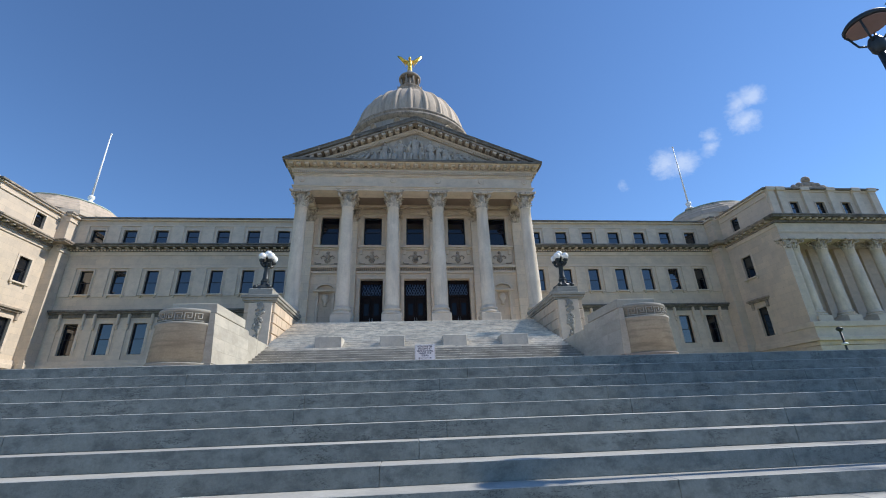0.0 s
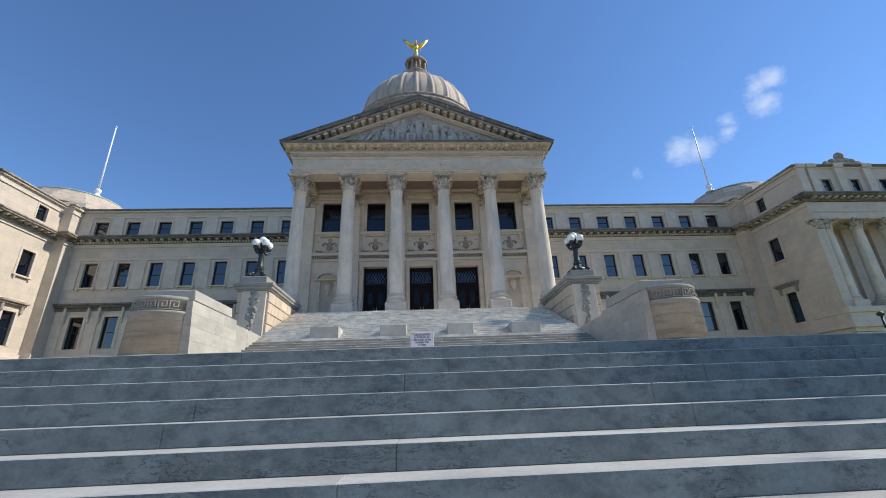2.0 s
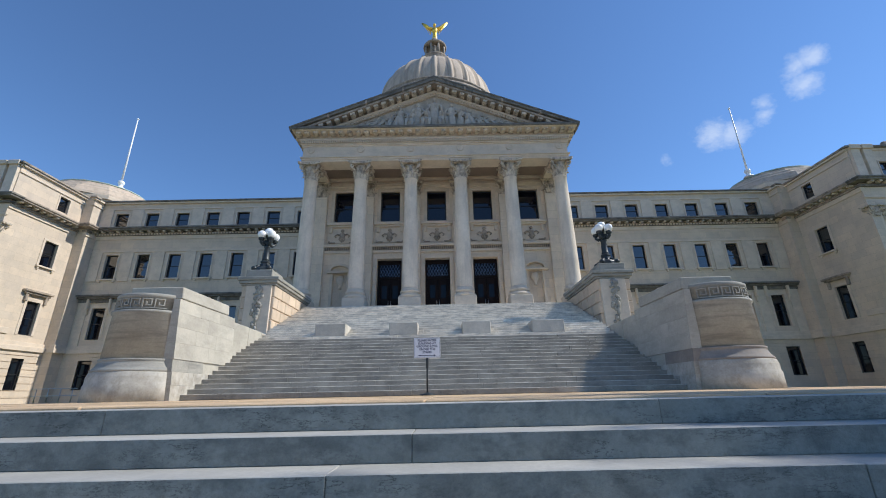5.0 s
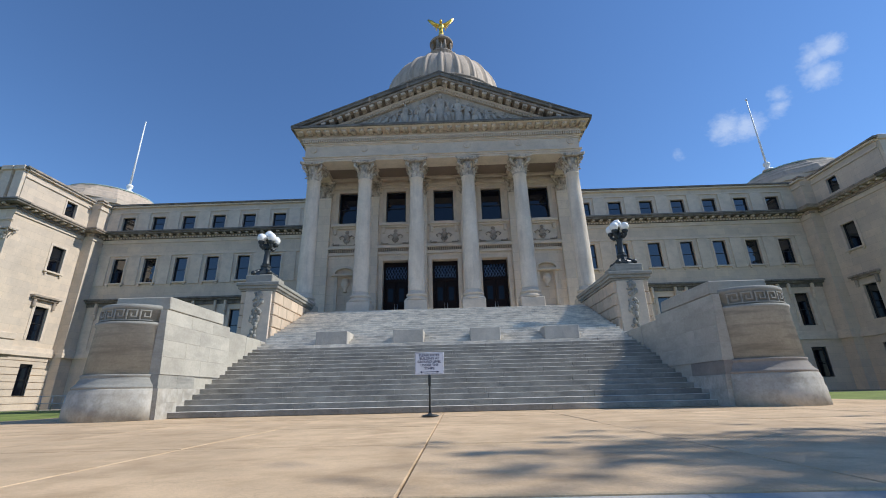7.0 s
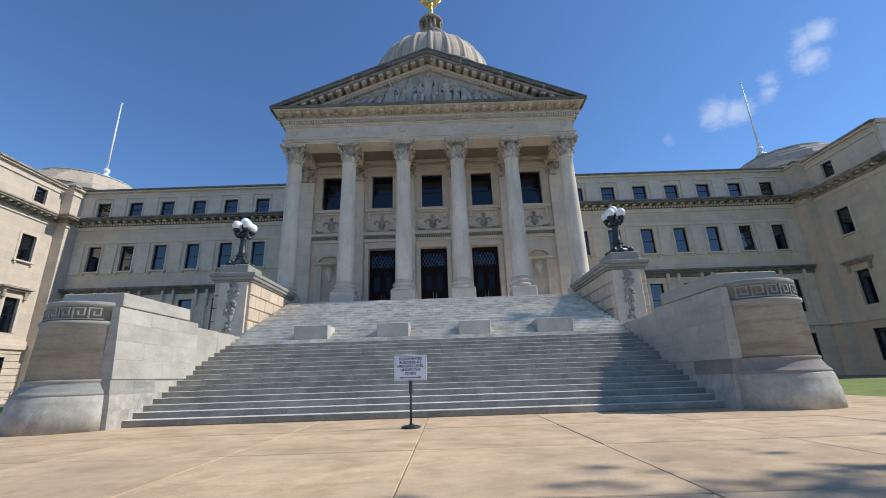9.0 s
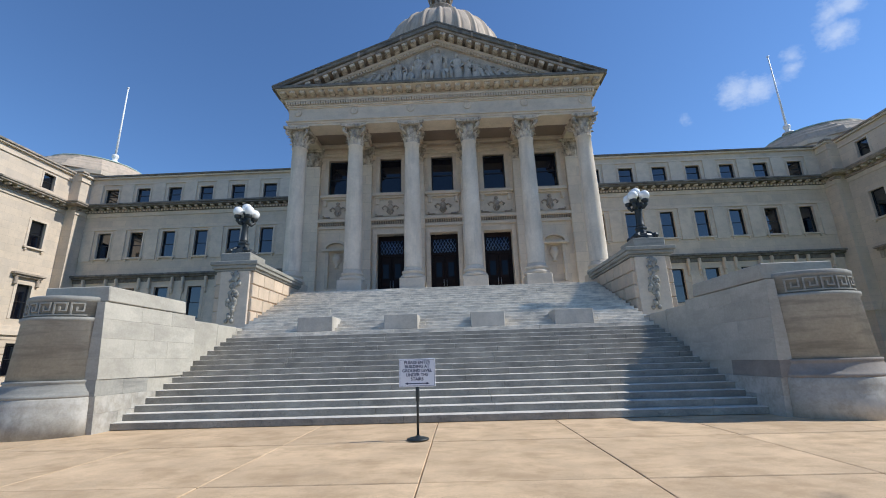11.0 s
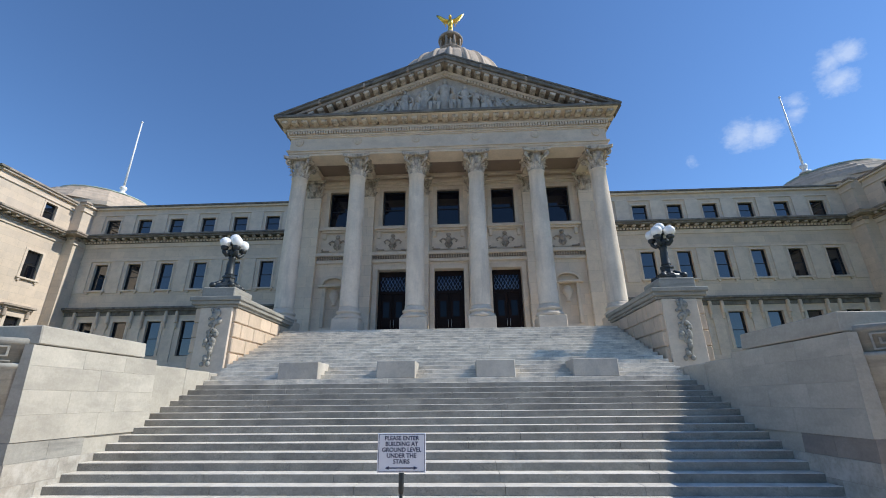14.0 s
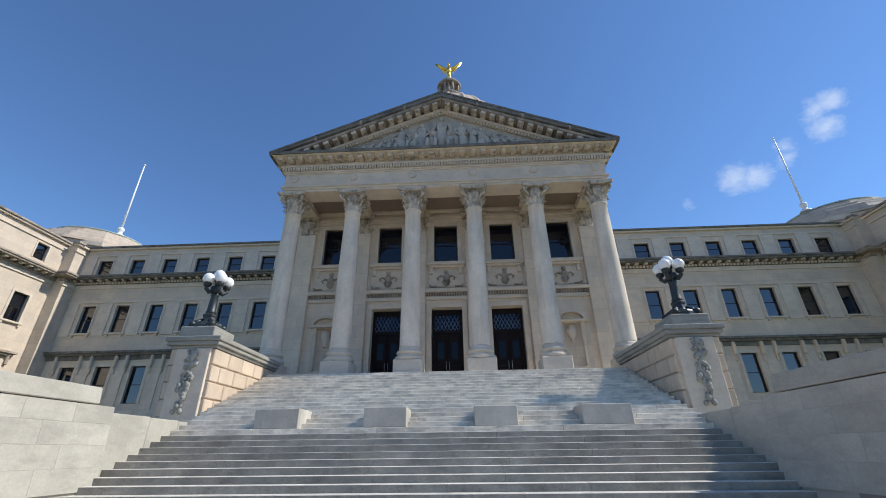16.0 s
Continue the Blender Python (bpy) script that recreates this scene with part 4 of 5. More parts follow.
# entablature
b = bmesh.new()
for d, z0, z1 in ((0.0, 17.45, 17.58), (0.05, 17.58, 17.71), (0.13, 17.71, 17.80)):
    box(b, -8.95 - d, 8.95 + d, 26.98 - d, 28.1, z0, z1, 0.01)
    for s in (-1, 1):
        box(b, s * (8.95 + d), s * 7.9, 28.1, PY, z0, z1, 0.01)
part("architrave", b, LIME_TRIM, cap)
for x in (-5.04, -1.68, 1.68, 5.04):
    b = bmesh.new()
    box(b, x - 0.40, x + 0.40, 28.05, PY + 0.02, 17.45, 17.70, 0.02)
    box(b, x - 0.52, x + 0.52, 28.05, PY + 0.02, 17.66, 17.80, 0.02)
    part("ceiling_beam", b, LIME_TRIM, cap)
b = bmesh.new()
box(b, -8.2, 8.2, PY - 0.12, PY + 0.02, 17.0, 17.2, 0.02)
box(b, -8.2, 8.2, PY - 0.2, PY + 0.02, 17.2, 17.42, 0.02)
box(b, -8.2, 8.2, PY - 0.32, PY + 0.02, 17.60, 17.79, 0.02)
part("wall_entablature", b, LIME_TRIM, cap)
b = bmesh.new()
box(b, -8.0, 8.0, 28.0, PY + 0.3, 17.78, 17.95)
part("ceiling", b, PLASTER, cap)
b = bmesh.new()
box(b, -8.95, 8.95, 26.98, PY + 0.74, 17.96, 18.6)
box(b, -8.95, 8.95, 26.98, 27.9, 17.8, 17.96)
for s in (-1, 1):
    box(b, s * 8.95, s * 8.02, 27.9, PY + 0.74, 17.8, 17.96)
part("frieze", b, LIME_TRIM, cap)
for x in (-8.42, -5.04, -1.68, 1.68, 5.04, 8.42):
    b = bmesh.new()
    lathe(b, [(0.24, 0), (0.24, 0.06), (0.19, 0.08), (0.17, 0.05), (0.1, 0.06), (0.08, 0.1)], 20)
    ob = part("roundel", b, LIME_TRIM, cap)
    ob.matrix_basis = pose(x, 26.98, 18.34, 90, 0, 0)
b = bmesh.new()
for pr, z0, z1 in ((0.06, 18.6, 18.68), (0.12, 18.68, 18.78), (0.08, 18.78, 19.0), (0.24, 19.0, 19.1), (0.10, 19.1, 19.5)):
    box(b, -8.95 - pr, 8.95 + pr, 26.98 - pr, 44, z0, z1, 0.01)
part("bed_moulding", b, LIME_TRIM, cap)
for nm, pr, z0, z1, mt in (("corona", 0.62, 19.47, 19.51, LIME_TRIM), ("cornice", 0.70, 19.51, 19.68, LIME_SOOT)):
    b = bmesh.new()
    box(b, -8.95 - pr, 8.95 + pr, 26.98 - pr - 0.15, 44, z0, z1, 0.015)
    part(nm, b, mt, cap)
dentil_row(cap, (-9.05, 26.86), (9.05, 26.86), (0, -1), 18.79, 18.98, 0.15, 0.09, 0.12, LIME_TRIM)
for s in (-1, 1):
    modillions(cap, (s * 9.05, 27.2), (s * 9.05, 42.2), (s, 0), 19.3, 0.6)
modillions(cap, (-9.2, 26.9), (9.2, 26.9), (0, -1), 19.3, 0.575)
# pediment
APEX, FOOT, HALF = 23.62, 19.60, 9.72
slope = (APEX - FOOT) / HALF
ang = math.atan(slope)
b = bmesh.new()
extrude_poly(b, [(-9.0, 19.6), (9.0, 19.6), (0, 19.6 + 9.0 * slope)], lambda p: (p[0], 27.05, p[1]), lambda p: (p[0], 27.5, p[1]))
part("tympanum", b, TYMP, cap)
for s in (-1, 1):
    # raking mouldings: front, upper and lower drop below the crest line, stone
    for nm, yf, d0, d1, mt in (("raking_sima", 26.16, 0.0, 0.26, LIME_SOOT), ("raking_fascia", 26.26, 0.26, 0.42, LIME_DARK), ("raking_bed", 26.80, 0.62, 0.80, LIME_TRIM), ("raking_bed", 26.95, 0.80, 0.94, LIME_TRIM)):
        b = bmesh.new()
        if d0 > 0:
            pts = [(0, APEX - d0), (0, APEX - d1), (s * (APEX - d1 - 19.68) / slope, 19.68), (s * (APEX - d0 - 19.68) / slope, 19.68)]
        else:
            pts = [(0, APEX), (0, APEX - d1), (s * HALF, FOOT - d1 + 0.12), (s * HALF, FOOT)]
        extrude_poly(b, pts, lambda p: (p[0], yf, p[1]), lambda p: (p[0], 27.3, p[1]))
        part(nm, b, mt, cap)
    # joints of the sima's stones stand a little proud
    for t in (0.22, 0.48, 0.74):
        b = bmesh.new()
        x, z = s * HALF * t, APEX - HALF * t * slope
        hw = 0.06
        extrude_poly(b, [(x - hw, z + s * hw * slope + 0.1), (x + hw, z - s * hw * slope + 0.1), (x + hw, z - s * hw * slope - 0.26), (x - hw, z + s * hw * slope - 0.26)],
                     lambda p: (p[0], 26.12, p[1]), lambda p: (p[0], 26.3, p[1]))
        part("sima_joint", b, LIME_DARK, cap)
    n = 16
    for i in range(n):
        t = (i + 0.35) / n
        x = s * (HALF - 1.35) * (1 - t)
        z = APEX - 0.62 - abs(x) * slope
        put("modillion", MODILLION, cap, Matrix.Translation((x, 26.58, z)) @ Matrix.Rotation(s * ang, 4, "Y"))
    bm = bmesh.new()
    for i in range(42):
        x = s * (HALF - 2.2) * (1 - i / 42)
        z = APEX - 0.88 - abs(x) * slope
        if z > 19.8:
            box(bm, x - 0.06, x + 0.06, 26.84, 27.02, z - 0.08, z + 0.1)
    tagged(part("dentil_course", bm, LIME_TRIM, cap), kind="stuff")
    bm = bmesh.new()
    extrude_poly(bm, [(0, APEX + 0.0), (s * (HALF + 0.03), FOOT - 0.0), (s * (HALF + 0.03), FOOT + 0.1), (0, APEX + 0.1)], lambda p: (p[0], 26.12, p[1]), lambda p: (p[0], 44, p[1]))
    part("gable_roof", bm, LIME_SOOT, cap)


def relief_figure(x, z, h, lean=0.0, seat=False, reclined=0.0):
    """One robed figure of the pediment group as a plain rounded relief: skirt in folds, trunk, shoulders, head and arms."""
    bm = bmesh.new()
    R = Matrix.Rotation(reclined, 3, "Y")
    base = Vector((x, 26.93, z))

    def P(u, v, o=0.0):
        return base + R @ Vector((u, o, v))
    k = 1.25 if seat else 1.0
    folds = 9 + random.randrange(4)
    rows = []
    for f, w, d in ((0.0, 0.17 * k, 0.12), (0.16, 0.155 * k, 0.13), (0.34, 0.145 * k, 0.14 if not seat else 0.2), (0.50, 0.115, 0.11), (0.58, 0.10, 0.09), (0.70, 0.125, 0.11), (0.77, 0.13, 0.10), (0.81, 0.075, 0.07), (0.84, 0.035, 0.05)):
        ring = []
        for i in range(20):
            a = 2 * math.pi * i / 20
            wave = 1 + (0.13 if f < 0.5 else 0.03) * math.sin(folds * a + 3 * f)
            ring.append(bm.verts.new(P(lean * f * 0.7 + w * h * wave * math.cos(a), h * f, d * h * 0.8 * wave * math.sin(a))))
        rows.append(ring)
    for p, q in zip(rows, rows[1:]):
        for i in range(20):
            bm.faces.new((p[i], p[(i + 1) % 20], q[(i + 1) % 20], q[i])).smooth = True
    bm.faces.new(rows[0][::-1])
    bm.faces.new(rows[-1])
    ball(bm, P(lean * 0.62, h * 0.90, -0.02), h * 0.062, 9, (0.9, 1.0, 1.2), R)
    for q in (-1, 1):
        out, low = 0.19 + 0.10 * random.random(), 0.40 + 0.42 * random.random()
        tube(bm, [P(lean * 0.55 + q * h * 0.115, h * 0.76, -0.04), P(lean * 0.45 + q * h * out, h * (0.58 + 0.1 * random.random()), -0.10), P(lean * 0.4 + q * h * (out - 0.05 + 0.1 * random.random()), h * low, -0.16)], h * 0.042, h * 0.03, 6)
    if seat:
        for q in (-1, 1):
            tube(bm, [P(q * h * 0.07, h * 0.42, -0.08), P(q * h * 0.12, h * 0.38, -h * 0.2), P(q * h * 0.11, 0.02, -h * 0.2)], h * 0.07, h * 0.05, 7)
    return part("relief_figure", bm, TYMP, cap)


zb = 19.70
for x, h, ln, st, rc in ((0, 2.75, 0, False, 0), (-0.62, 2.0, 0.1, True, 0.05), (0.62, 2.0, -0.1, True, -0.05), (-1.2, 2.3, 0.05, False, 0), (1.2, 2.25, -0.05, False, 0),
                         (-1.8, 1.8, 0.2, True, 0.1), (1.75, 1.9, -0.1, False, 0.1), (-2.35, 2.0, 0.1, False, -0.05), (2.3, 1.7, 0.2, False, -0.1), (-2.95, 1.6, 0.25, True, 0.25),
                         (2.95, 1.5, -0.2, True, -0.3), (-3.5, 1.45, 0.2, False, 0.35), (3.5, 1.35, 0.1, True, -0.5), (-4.1, 1.25, 0.1, True, 0.6), (4.1, 1.25, 0, True, -0.8),
                         (-4.7, 1.1, 0, True, 0.8), (4.75, 1.15, 0, True, -1.0), (-5.3, 1.0, 0, True, 1.0), (5.4, 1.0, 0, True, -1.2), (-6.0, 0.75, 0, True, 1.2), (6.1, 0.7, 0, True, -1.3)):
    relief_figure(x, zb + (0.14 if abs(rc) > 0.4 else 0), h, ln, st, rc)

# -- dome
DX, DY = -0.1, 55.0
b = bmesh.new()
lathe(b, [(10.6, 22), (10.6, 27), (10.9, 27.2), (10.9, 27.8), (9.2, 27.9), (9.2, 37.4)], 48, DX, DY)
part("drum", b, LIME, cap)
b = bmesh.new()
lathe(b, [(9.3, 36.9), (9.9, 37.1), (9.9, 37.6), (9.2, 37.7), (9.1, 39.9)], 64, DX, DY)
part("attic_ring", b, DOMESTONE, cap)
b = bmesh.new()
lathe(b, [(9.0, 39.7), (9.3, 39.8), (9.35, 39.95), (9.65, 40.1), (9.65, 40.4), (9.3, 40.5), (9.25, 40.95), (9.35, 41.0), (9.35, 41.2), (8.6, 41.35)], 64, DX, DY)
part("ring_cornice", b, LIME_DARK, cap)
for i in range(16):
    a = 2 * math.pi * (i + 0.5) / 16
    b = bmesh.new()
    lathe(b, [(0.55, 0), (0.55, 0.32), (0.42, 0.38), (0.40, 0.05)], 16)
    ob = part("oculus", b, DOMESTONE, cap)
    ob.matrix_basis = Matrix.Translation((DX + 9.12 * math.cos(a), DY + 9.12 * math.sin(a), 39.0)) @ Matrix.Rotation(a - math.pi / 2, 4, "Z") @ pose(0, 0, 0, -90, 0, 0)
for i in range(24):
    a = 2 * math.pi * i / 24
    put("column", COL["shaft"], cap, pose(DX + 10.1 * math.cos(a), DY + 10.1 * math.sin(a), 27.2))
b = bmesh.new()
NR = 24


def rib(a, r):
    k = (a * NR / (2 * math.pi)) % 1.0
    e = min(k, 1 - k)
    return r * (1.030 if e < 0.09 else (0.982 if e < 0.17 else 1.0))


prof = [(8.55, 41.3)] + [(8.5 * math.cos(t), 41.6 + 8.5 * math.sin(t)) for t in [i * 0.1 for i in range(0, 14)]] + [(1.9, 50.0)]
lathe(b, prof, NR * 12, DX, DY, rad=rib)
part("dome_shell", b, DOMESTONE, cap)
lan = bmesh.new()
lathe(lan, [(2.3, 49.6), (2.3, 50.9), (2.15, 51.0), (2.1, 52.0), (2.2, 52.1), (2.2, 52.25), (1.6, 52.3), (1.6, 52.5)], 24, DX, DY)
lathe(lan, [(0.95, 52.4), (0.95, 54.7)], 16, DX, DY)
lathe(lan, [(1.75, 54.7), (1.85, 54.9), (1.85, 55.05), (1.5, 55.2), (1.0, 55.6), (0.6, 56.0), (0.5, 56.4), (0.45, 56.8)], 24, DX, DY)
lantern = part("lantern", lan, LIME_DARK, cap)
for i in range(8):
    a = 2 * math.pi * (i + 0.5) / 8
    b = bmesh.new()
    tube(b, [(DX + 1.5 * math.cos(a), DY + 1.5 * math.sin(a), 52.4), (DX + 1.5 * math.cos(a), DY + 1.5 * math.sin(a), 54.75)], 0.2, 0.17, 8)
    part("colonnette", b, LIME_DARK, lantern)
    b = bmesh.new()
    lathe(b, [(0.12, 52.2), (0.14, 52.9), (0.05, 53.2), (0.1, 53.4), (0.02, 53.7)], 8, DX + 2.0 * math.cos(a + 0.39), DY + 2.0 * math.sin(a + 0.39))
    part("finial", b, LIME_DARK, lantern)


def golden_eagle():
    """Gilded eagle with raised wings on its ball, one mesh."""
    bm = bmesh.new()
    ball(bm, (0, 0, 0.3), 0.42, 12)
    tube(bm, [(0, -0.1, 0.6), (0, -0.05, 1.4)], 0.22, 0.3, 8)
    ball(bm, (0, 0, 1.85), 0.52, 12, (0.9, 0.9, 1.35))
    ball(bm, (0, -0.25, 2.75), 0.3, 10, (0.85, 1.1, 1))
    tube(bm, [(0, -0.45, 2.78), (0, -0.75, 2.66)], 0.12, 0.02, 6)
    for q in (-1, 1):
        for i in range(9):
            t = i / 8
            root = Vector((q * (0.35 + 0.55 * t), 0.1, 2.25 + 0.25 * t))
            tip = Vector((q * (0.75 + 1.35 * t ** 0.8), 0.25, 1.35 + 2.3 * t ** 0.75))
            mid = root.lerp(tip, 0.5) + Vector((q * 0.12, 0.05, 0.12))
            tube(bm, [root, mid, tip], 0.17, 0.06, 6)
        tube(bm, [(q * 0.3, 0, 2.2), (q * 0.9, 0.05, 2.6), (q * 1.5, 0.1, 3.3), (q * 2.08, 0.2, 3.72)], 0.24, 0.08, 8)
        tube(bm, [(q * 0.12, 0, 1.3), (q * 0.25, 0.3, 0.7)], 0.2, 0.12, 6)
    return mesh_of("eagle", bm, GOLD)


eg = new("eagle_statue", golden_eagle())
eg.location = (DX, DY, 56.8)
tagged(eg, "gilded eagle with spread wings atop the dome lantern", "statue")


# ---- stair bastions, pedestals and lamps ----
def hexa(bm, x00, x01, x10, x11, y0, y1, z0, z1, bev=0.003):
    """A stone whose x faces may lean: x00, x01 at the foot, x10, x11 at the top."""
    vs = [bm.verts.new(p) for p in ((x00, y0, z0), (x01, y0, z0), (x01, y1, z0), (x00, y1, z0), (x10, y0, z1), (x11, y0, z1), (x11, y1, z1), (x10, y1, z1))]
    faces = [bm.faces.new([vs[i] for i in f]) for f in ((3, 2, 1, 0), (4, 5, 6, 7), (0, 1, 5, 4), (1, 2, 6, 5), (2, 3, 7, 6), (3, 0, 4, 7))]
    bmesh.ops.bevel(bm, geom=list({e for f in faces for e in f.edges}), offset=bev, segments=1, affect="EDGES")


def key_bar(bm, cx, cy, r, a0, a1, z0, z1, d=0.035):
    """A bar of the key pattern bent round a drum."""
    n = max(1, int(abs(a1 - a0) / 0.06))
    rows = []
    for i in range(n + 1):
        a = a0 + (a1 - a0) * i / n
        rows.append([bm.verts.new((cx + rr * math.cos(a), cy + rr * math.sin(a), z)) for rr, z in ((r, z0), (r + d, z0), (r + d, z1), (r, z1))])
    for p, q in zip(rows, rows[1:]):
        for k in range(4):
            bm.faces.new((p[k], p[(k + 1) % 4], q[(k + 1) % 4], q[k]))
    bm.faces.new(rows[0][::-1])
    bm.faces.new(rows[-1])


BCX, BCY = 8.5, 15.35


def face_x(z):
    """The leaning stair-side face of a bastion's inner block."""
    return 7.23 + 0.072 * (z - 2.5)


def flat_side(bm, s):
    """Cuts the drum off beside the narrow upright channel next to the inner block."""
    for v in bm.verts:
        lim = face_x(v.co.z) + 0.13
        if abs(v.co.x) < lim:
            v.co.x = s * lim


def drum(name, s, prof, mat, bas, label=""):
    b = bmesh.new()
    lathe(b, prof, 56, s * BCX, BCY)
    flat_side(b, s)
    return part(name, b, mat, bas, label)


for s in (-1, 1):
    bas = thing("stair_bastion", "rounded grey limestone bastion with a carved key band", "bastion", "bastions flanking the stairs")
    foot_stone = LIME_FOOT if s > 0 else LIME_GREY
    drum("base", s, [(1.41, 2.5), (1.40, 2.96), (1.375, 3.0), (1.375, 3.17), (1.365, 3.2), (1.345, 3.28), (1.33, 3.31)], LIME_BASE, bas, "pale mottled limestone base")
    drum("foot_course", s, [(1.33, 3.31), (1.34, 3.36), (1.31, 3.38), (1.25, 3.45), (1.20, 3.56), (1.185, 3.60), (1.205, 3.62), (1.205, 3.665), (1.165, 3.67)], foot_stone, bas)
    drum("body", s, [(1.16, 3.67), (1.11, 4.92), (1.15, 4.95), (1.15, 5.02), (1.06, 5.04)], LIME_GREY, bas)
    band = drum("band", s, [(1.05, 5.03), (1.05, 5.37), (1.09, 5.39), (1.09, 5.48), (1.05, 5.51)], LIME_GREY, bas)
    b = bmesh.new()
    units = 11
    a_lo, a_hi = math.pi * (0.98 if s > 0 else 1.0), math.pi * (2.0 if s > 0 else 2.02)
    rk, zl, zh, wz = 1.05, 5.06, 5.35, 0.03
    for i in range(units):
        u = (a_hi - a_lo) / units
        a = a_lo + u * i
        if abs(s * BCX + rk * math.cos(a + u / 2)) < face_x(5.2) + 0.3:
            continue
        for u0, u1, z0, z1 in ((0.0, 1.0, zl, zl + wz), (0.0, 0.10, zl + wz, zh), (0.10, 0.82, zh - wz, zh), (0.72, 0.82, zl + 0.09, zh - wz), (0.32, 0.72, zl + 0.09, zl + 0.09 + wz), (0.32, 0.42, zl + 0.09 + wz, zl + 0.2)):
            key_bar(b, s * BCX, BCY, rk, a + u * u0, a + u * u1, z0, z1, 0.045)
    part("key_pattern", b, LIME_GREY, band)
    # inner block of coursed ashlar, its stair side leaning
    for z0, z1, nst, y1, mt in ((2.5, 2.95, 2, 16.1, LIME_BASE), (2.95, 3.31, 2, 16.9, LIME_BASE), (3.31, 3.66, 2, 16.2, foot_stone), (3.66, 4.12, 2, 18.0, LIME_BLOCK), (4.12, 4.56, 3, 18.0, LIME_BLOCK), (4.56, 5.0, 2, 18.0, LIME_BLOCK), (5.0, 5.38, 3, 18.0, LIME_BLOCK)):
        ys = [14.62 + (y1 - 14.62) * i / nst + (random.uniform(-0.2, 0.2) if 0 < i < nst else 0) for i in range(nst + 1)]
        for ya, yb in zip(ys, ys[1:]):
            b = bmesh.new()
            e = 0.02 if mt is foot_stone else 0.0
            hexa(b, s * (face_x(z0) + e), s * 7.62, s * (face_x(z1) + e), s * 7.62, ya + 0.0015, yb - 0.0015, z0 + 0.001, z1 - 0.001, 0.0015)
            part("ashlar_block", b, mt, bas)
    b = bmesh.new()
    hexa(b, s * (face_x(2.5) + 0.05), s * 9.3, s * (face_x(3.68) + 0.05), s * 9.3, 15.9, 18.0, 2.5, 3.68)
    box(b, s * 7.6, s * 9.2, 15.0, 17.9, 2.5, 5.37)
    part("core", b, LIME_BLOCK, bas)
    b = bmesh.new()
    hexa(b, s * 7.42, s * 9.0, s * 7.46, s * 9.0, 14.7, 17.52, 5.4, 5.76, 0.02)
    part("coping", b, LIME_BLOCK, bas)
    for i, (ya, yb) in enumerate(((18.0, 19.4), (19.4, 20.6), (20.6, 21.9))):
        b = bmesh.new()
        hexa(b, s * 7.48, s * 9.2, s * 7.5, s * 9.2, ya + 0.004, yb - 0.004, 2.5, 5.26 - 0.02 * i, 0.02)
        part("ashlar_block", b, LIME_BLOCK, bas)

    # pedestal of rusticated blocks that carries the lamp
    ped = thing("lamp_pedestal", "warm rusticated limestone pedestal wall with carved pendant", "pedestal", "pedestals beside the stairs")
    b = bmesh.new()
    box(b, s * 7.78, s * 9.2, 22.02, 26.9, 2.5, 7.68)
    part("core", b, LIME_TRIM, ped)
    zs = [4.9, 5.45, 6.0, 6.55, 7.1, 7.66]
    for r in range(5):
        z0, z1 = zs[r], zs[r + 1]
        y = 21.95
        k = 0
        while y < 26.85:
            w = (0.55 if r % 2 else 1.0) if k == 0 else 0.98
            y1 = min(y + w, 26.88)
            if 26.88 - y1 < 0.3:
                y1 = 26.88
            b = bmesh.new()
            box(b, s * 7.70, s * 8.1, y + 0.018, y1 - 0.018, z0 + 0.018, z1 - 0.018, 0.03)
            part("rusticated_block", b, LIME_WARM, ped)
            y = y1
            k += 1
        b = bmesh.new()
        box(b, s * 9.0, s * 9.28, 21.95, 22.6, z0 + 0.012, z1 - 0.012, 0.022)
        part("rusticated_block", b, LIME_WARM, ped)
    b = bmesh.new()
    for d, z0, z1 in ((0.05, 7.66, 7.76), (0.14, 7.76, 7.90), (0.2, 7.90, 8.06)):
        box(b, s * (7.70 - d), s * (9.28 + d), 21.95 - d, 26.9, z0, z1, 0.02)
    part("cap", b, LIME_GREY, ped, "weathered grey limestone cap")
    b = bmesh.new()
    box(b, s * 7.93, s * 9.2, 21.98, 23.35, 8.06, 8.47, 0.03)
    part("lamp_block", b, LIME_GREY, ped)
    b = bmesh.new()
    box(b, s * 7.84, s * 9.06, 21.88, 22.1, 5.15, 7.65, 0.02)
    pan = part("front_panel", b, LIME_TRIM, ped)
    b = bmesh.new()
    xc = s * 8.45
    rnd = random.Random(5)
    lathe(b, [(0.03, 7.62), (0.06, 7.58), (0.02, 7.5)], 8, xc, 21.86)
    for zc, n, spread in ((7.45, 6, 0.15), (7.2, 8, 0.2), (6.9, 6, 0.14), (6.65, 8, 0.18), (6.35, 8, 0.2), (6.1, 5, 0.12), (5.85, 4, 0.16), (5.7, 3, 0.2)):
        for i in range(n):
            ball(b, (xc + rnd.uniform(-spread, spread), 21.86 + rnd.uniform(-0.04, 0.02), zc + rnd.uniform(-0.13, 0.13)), rnd.uniform(0.05, 0.11), 7, (1, 0.8, rnd.uniform(0.8, 1.5)))
    tube(b, [(xc - 0.1, 21.86, 7.5), (xc + 0.12, 21.84, 7.1), (xc - 0.12, 21.84, 6.7), (xc + 0.1, 21.86, 6.2), (xc, 21.86, 5.65)], 0.06, 0.05, 7)
    part("carved_pendant", b, LIME_GREY, pan)

    # five-globe lamp
    lamp = thing("lamp_standard", "black cast-iron lamp with five white glass globes", "lamp", "lamps on the pedestals", at=(s * 8.58, 22.55, 8.47))
    b = bmesh.new()
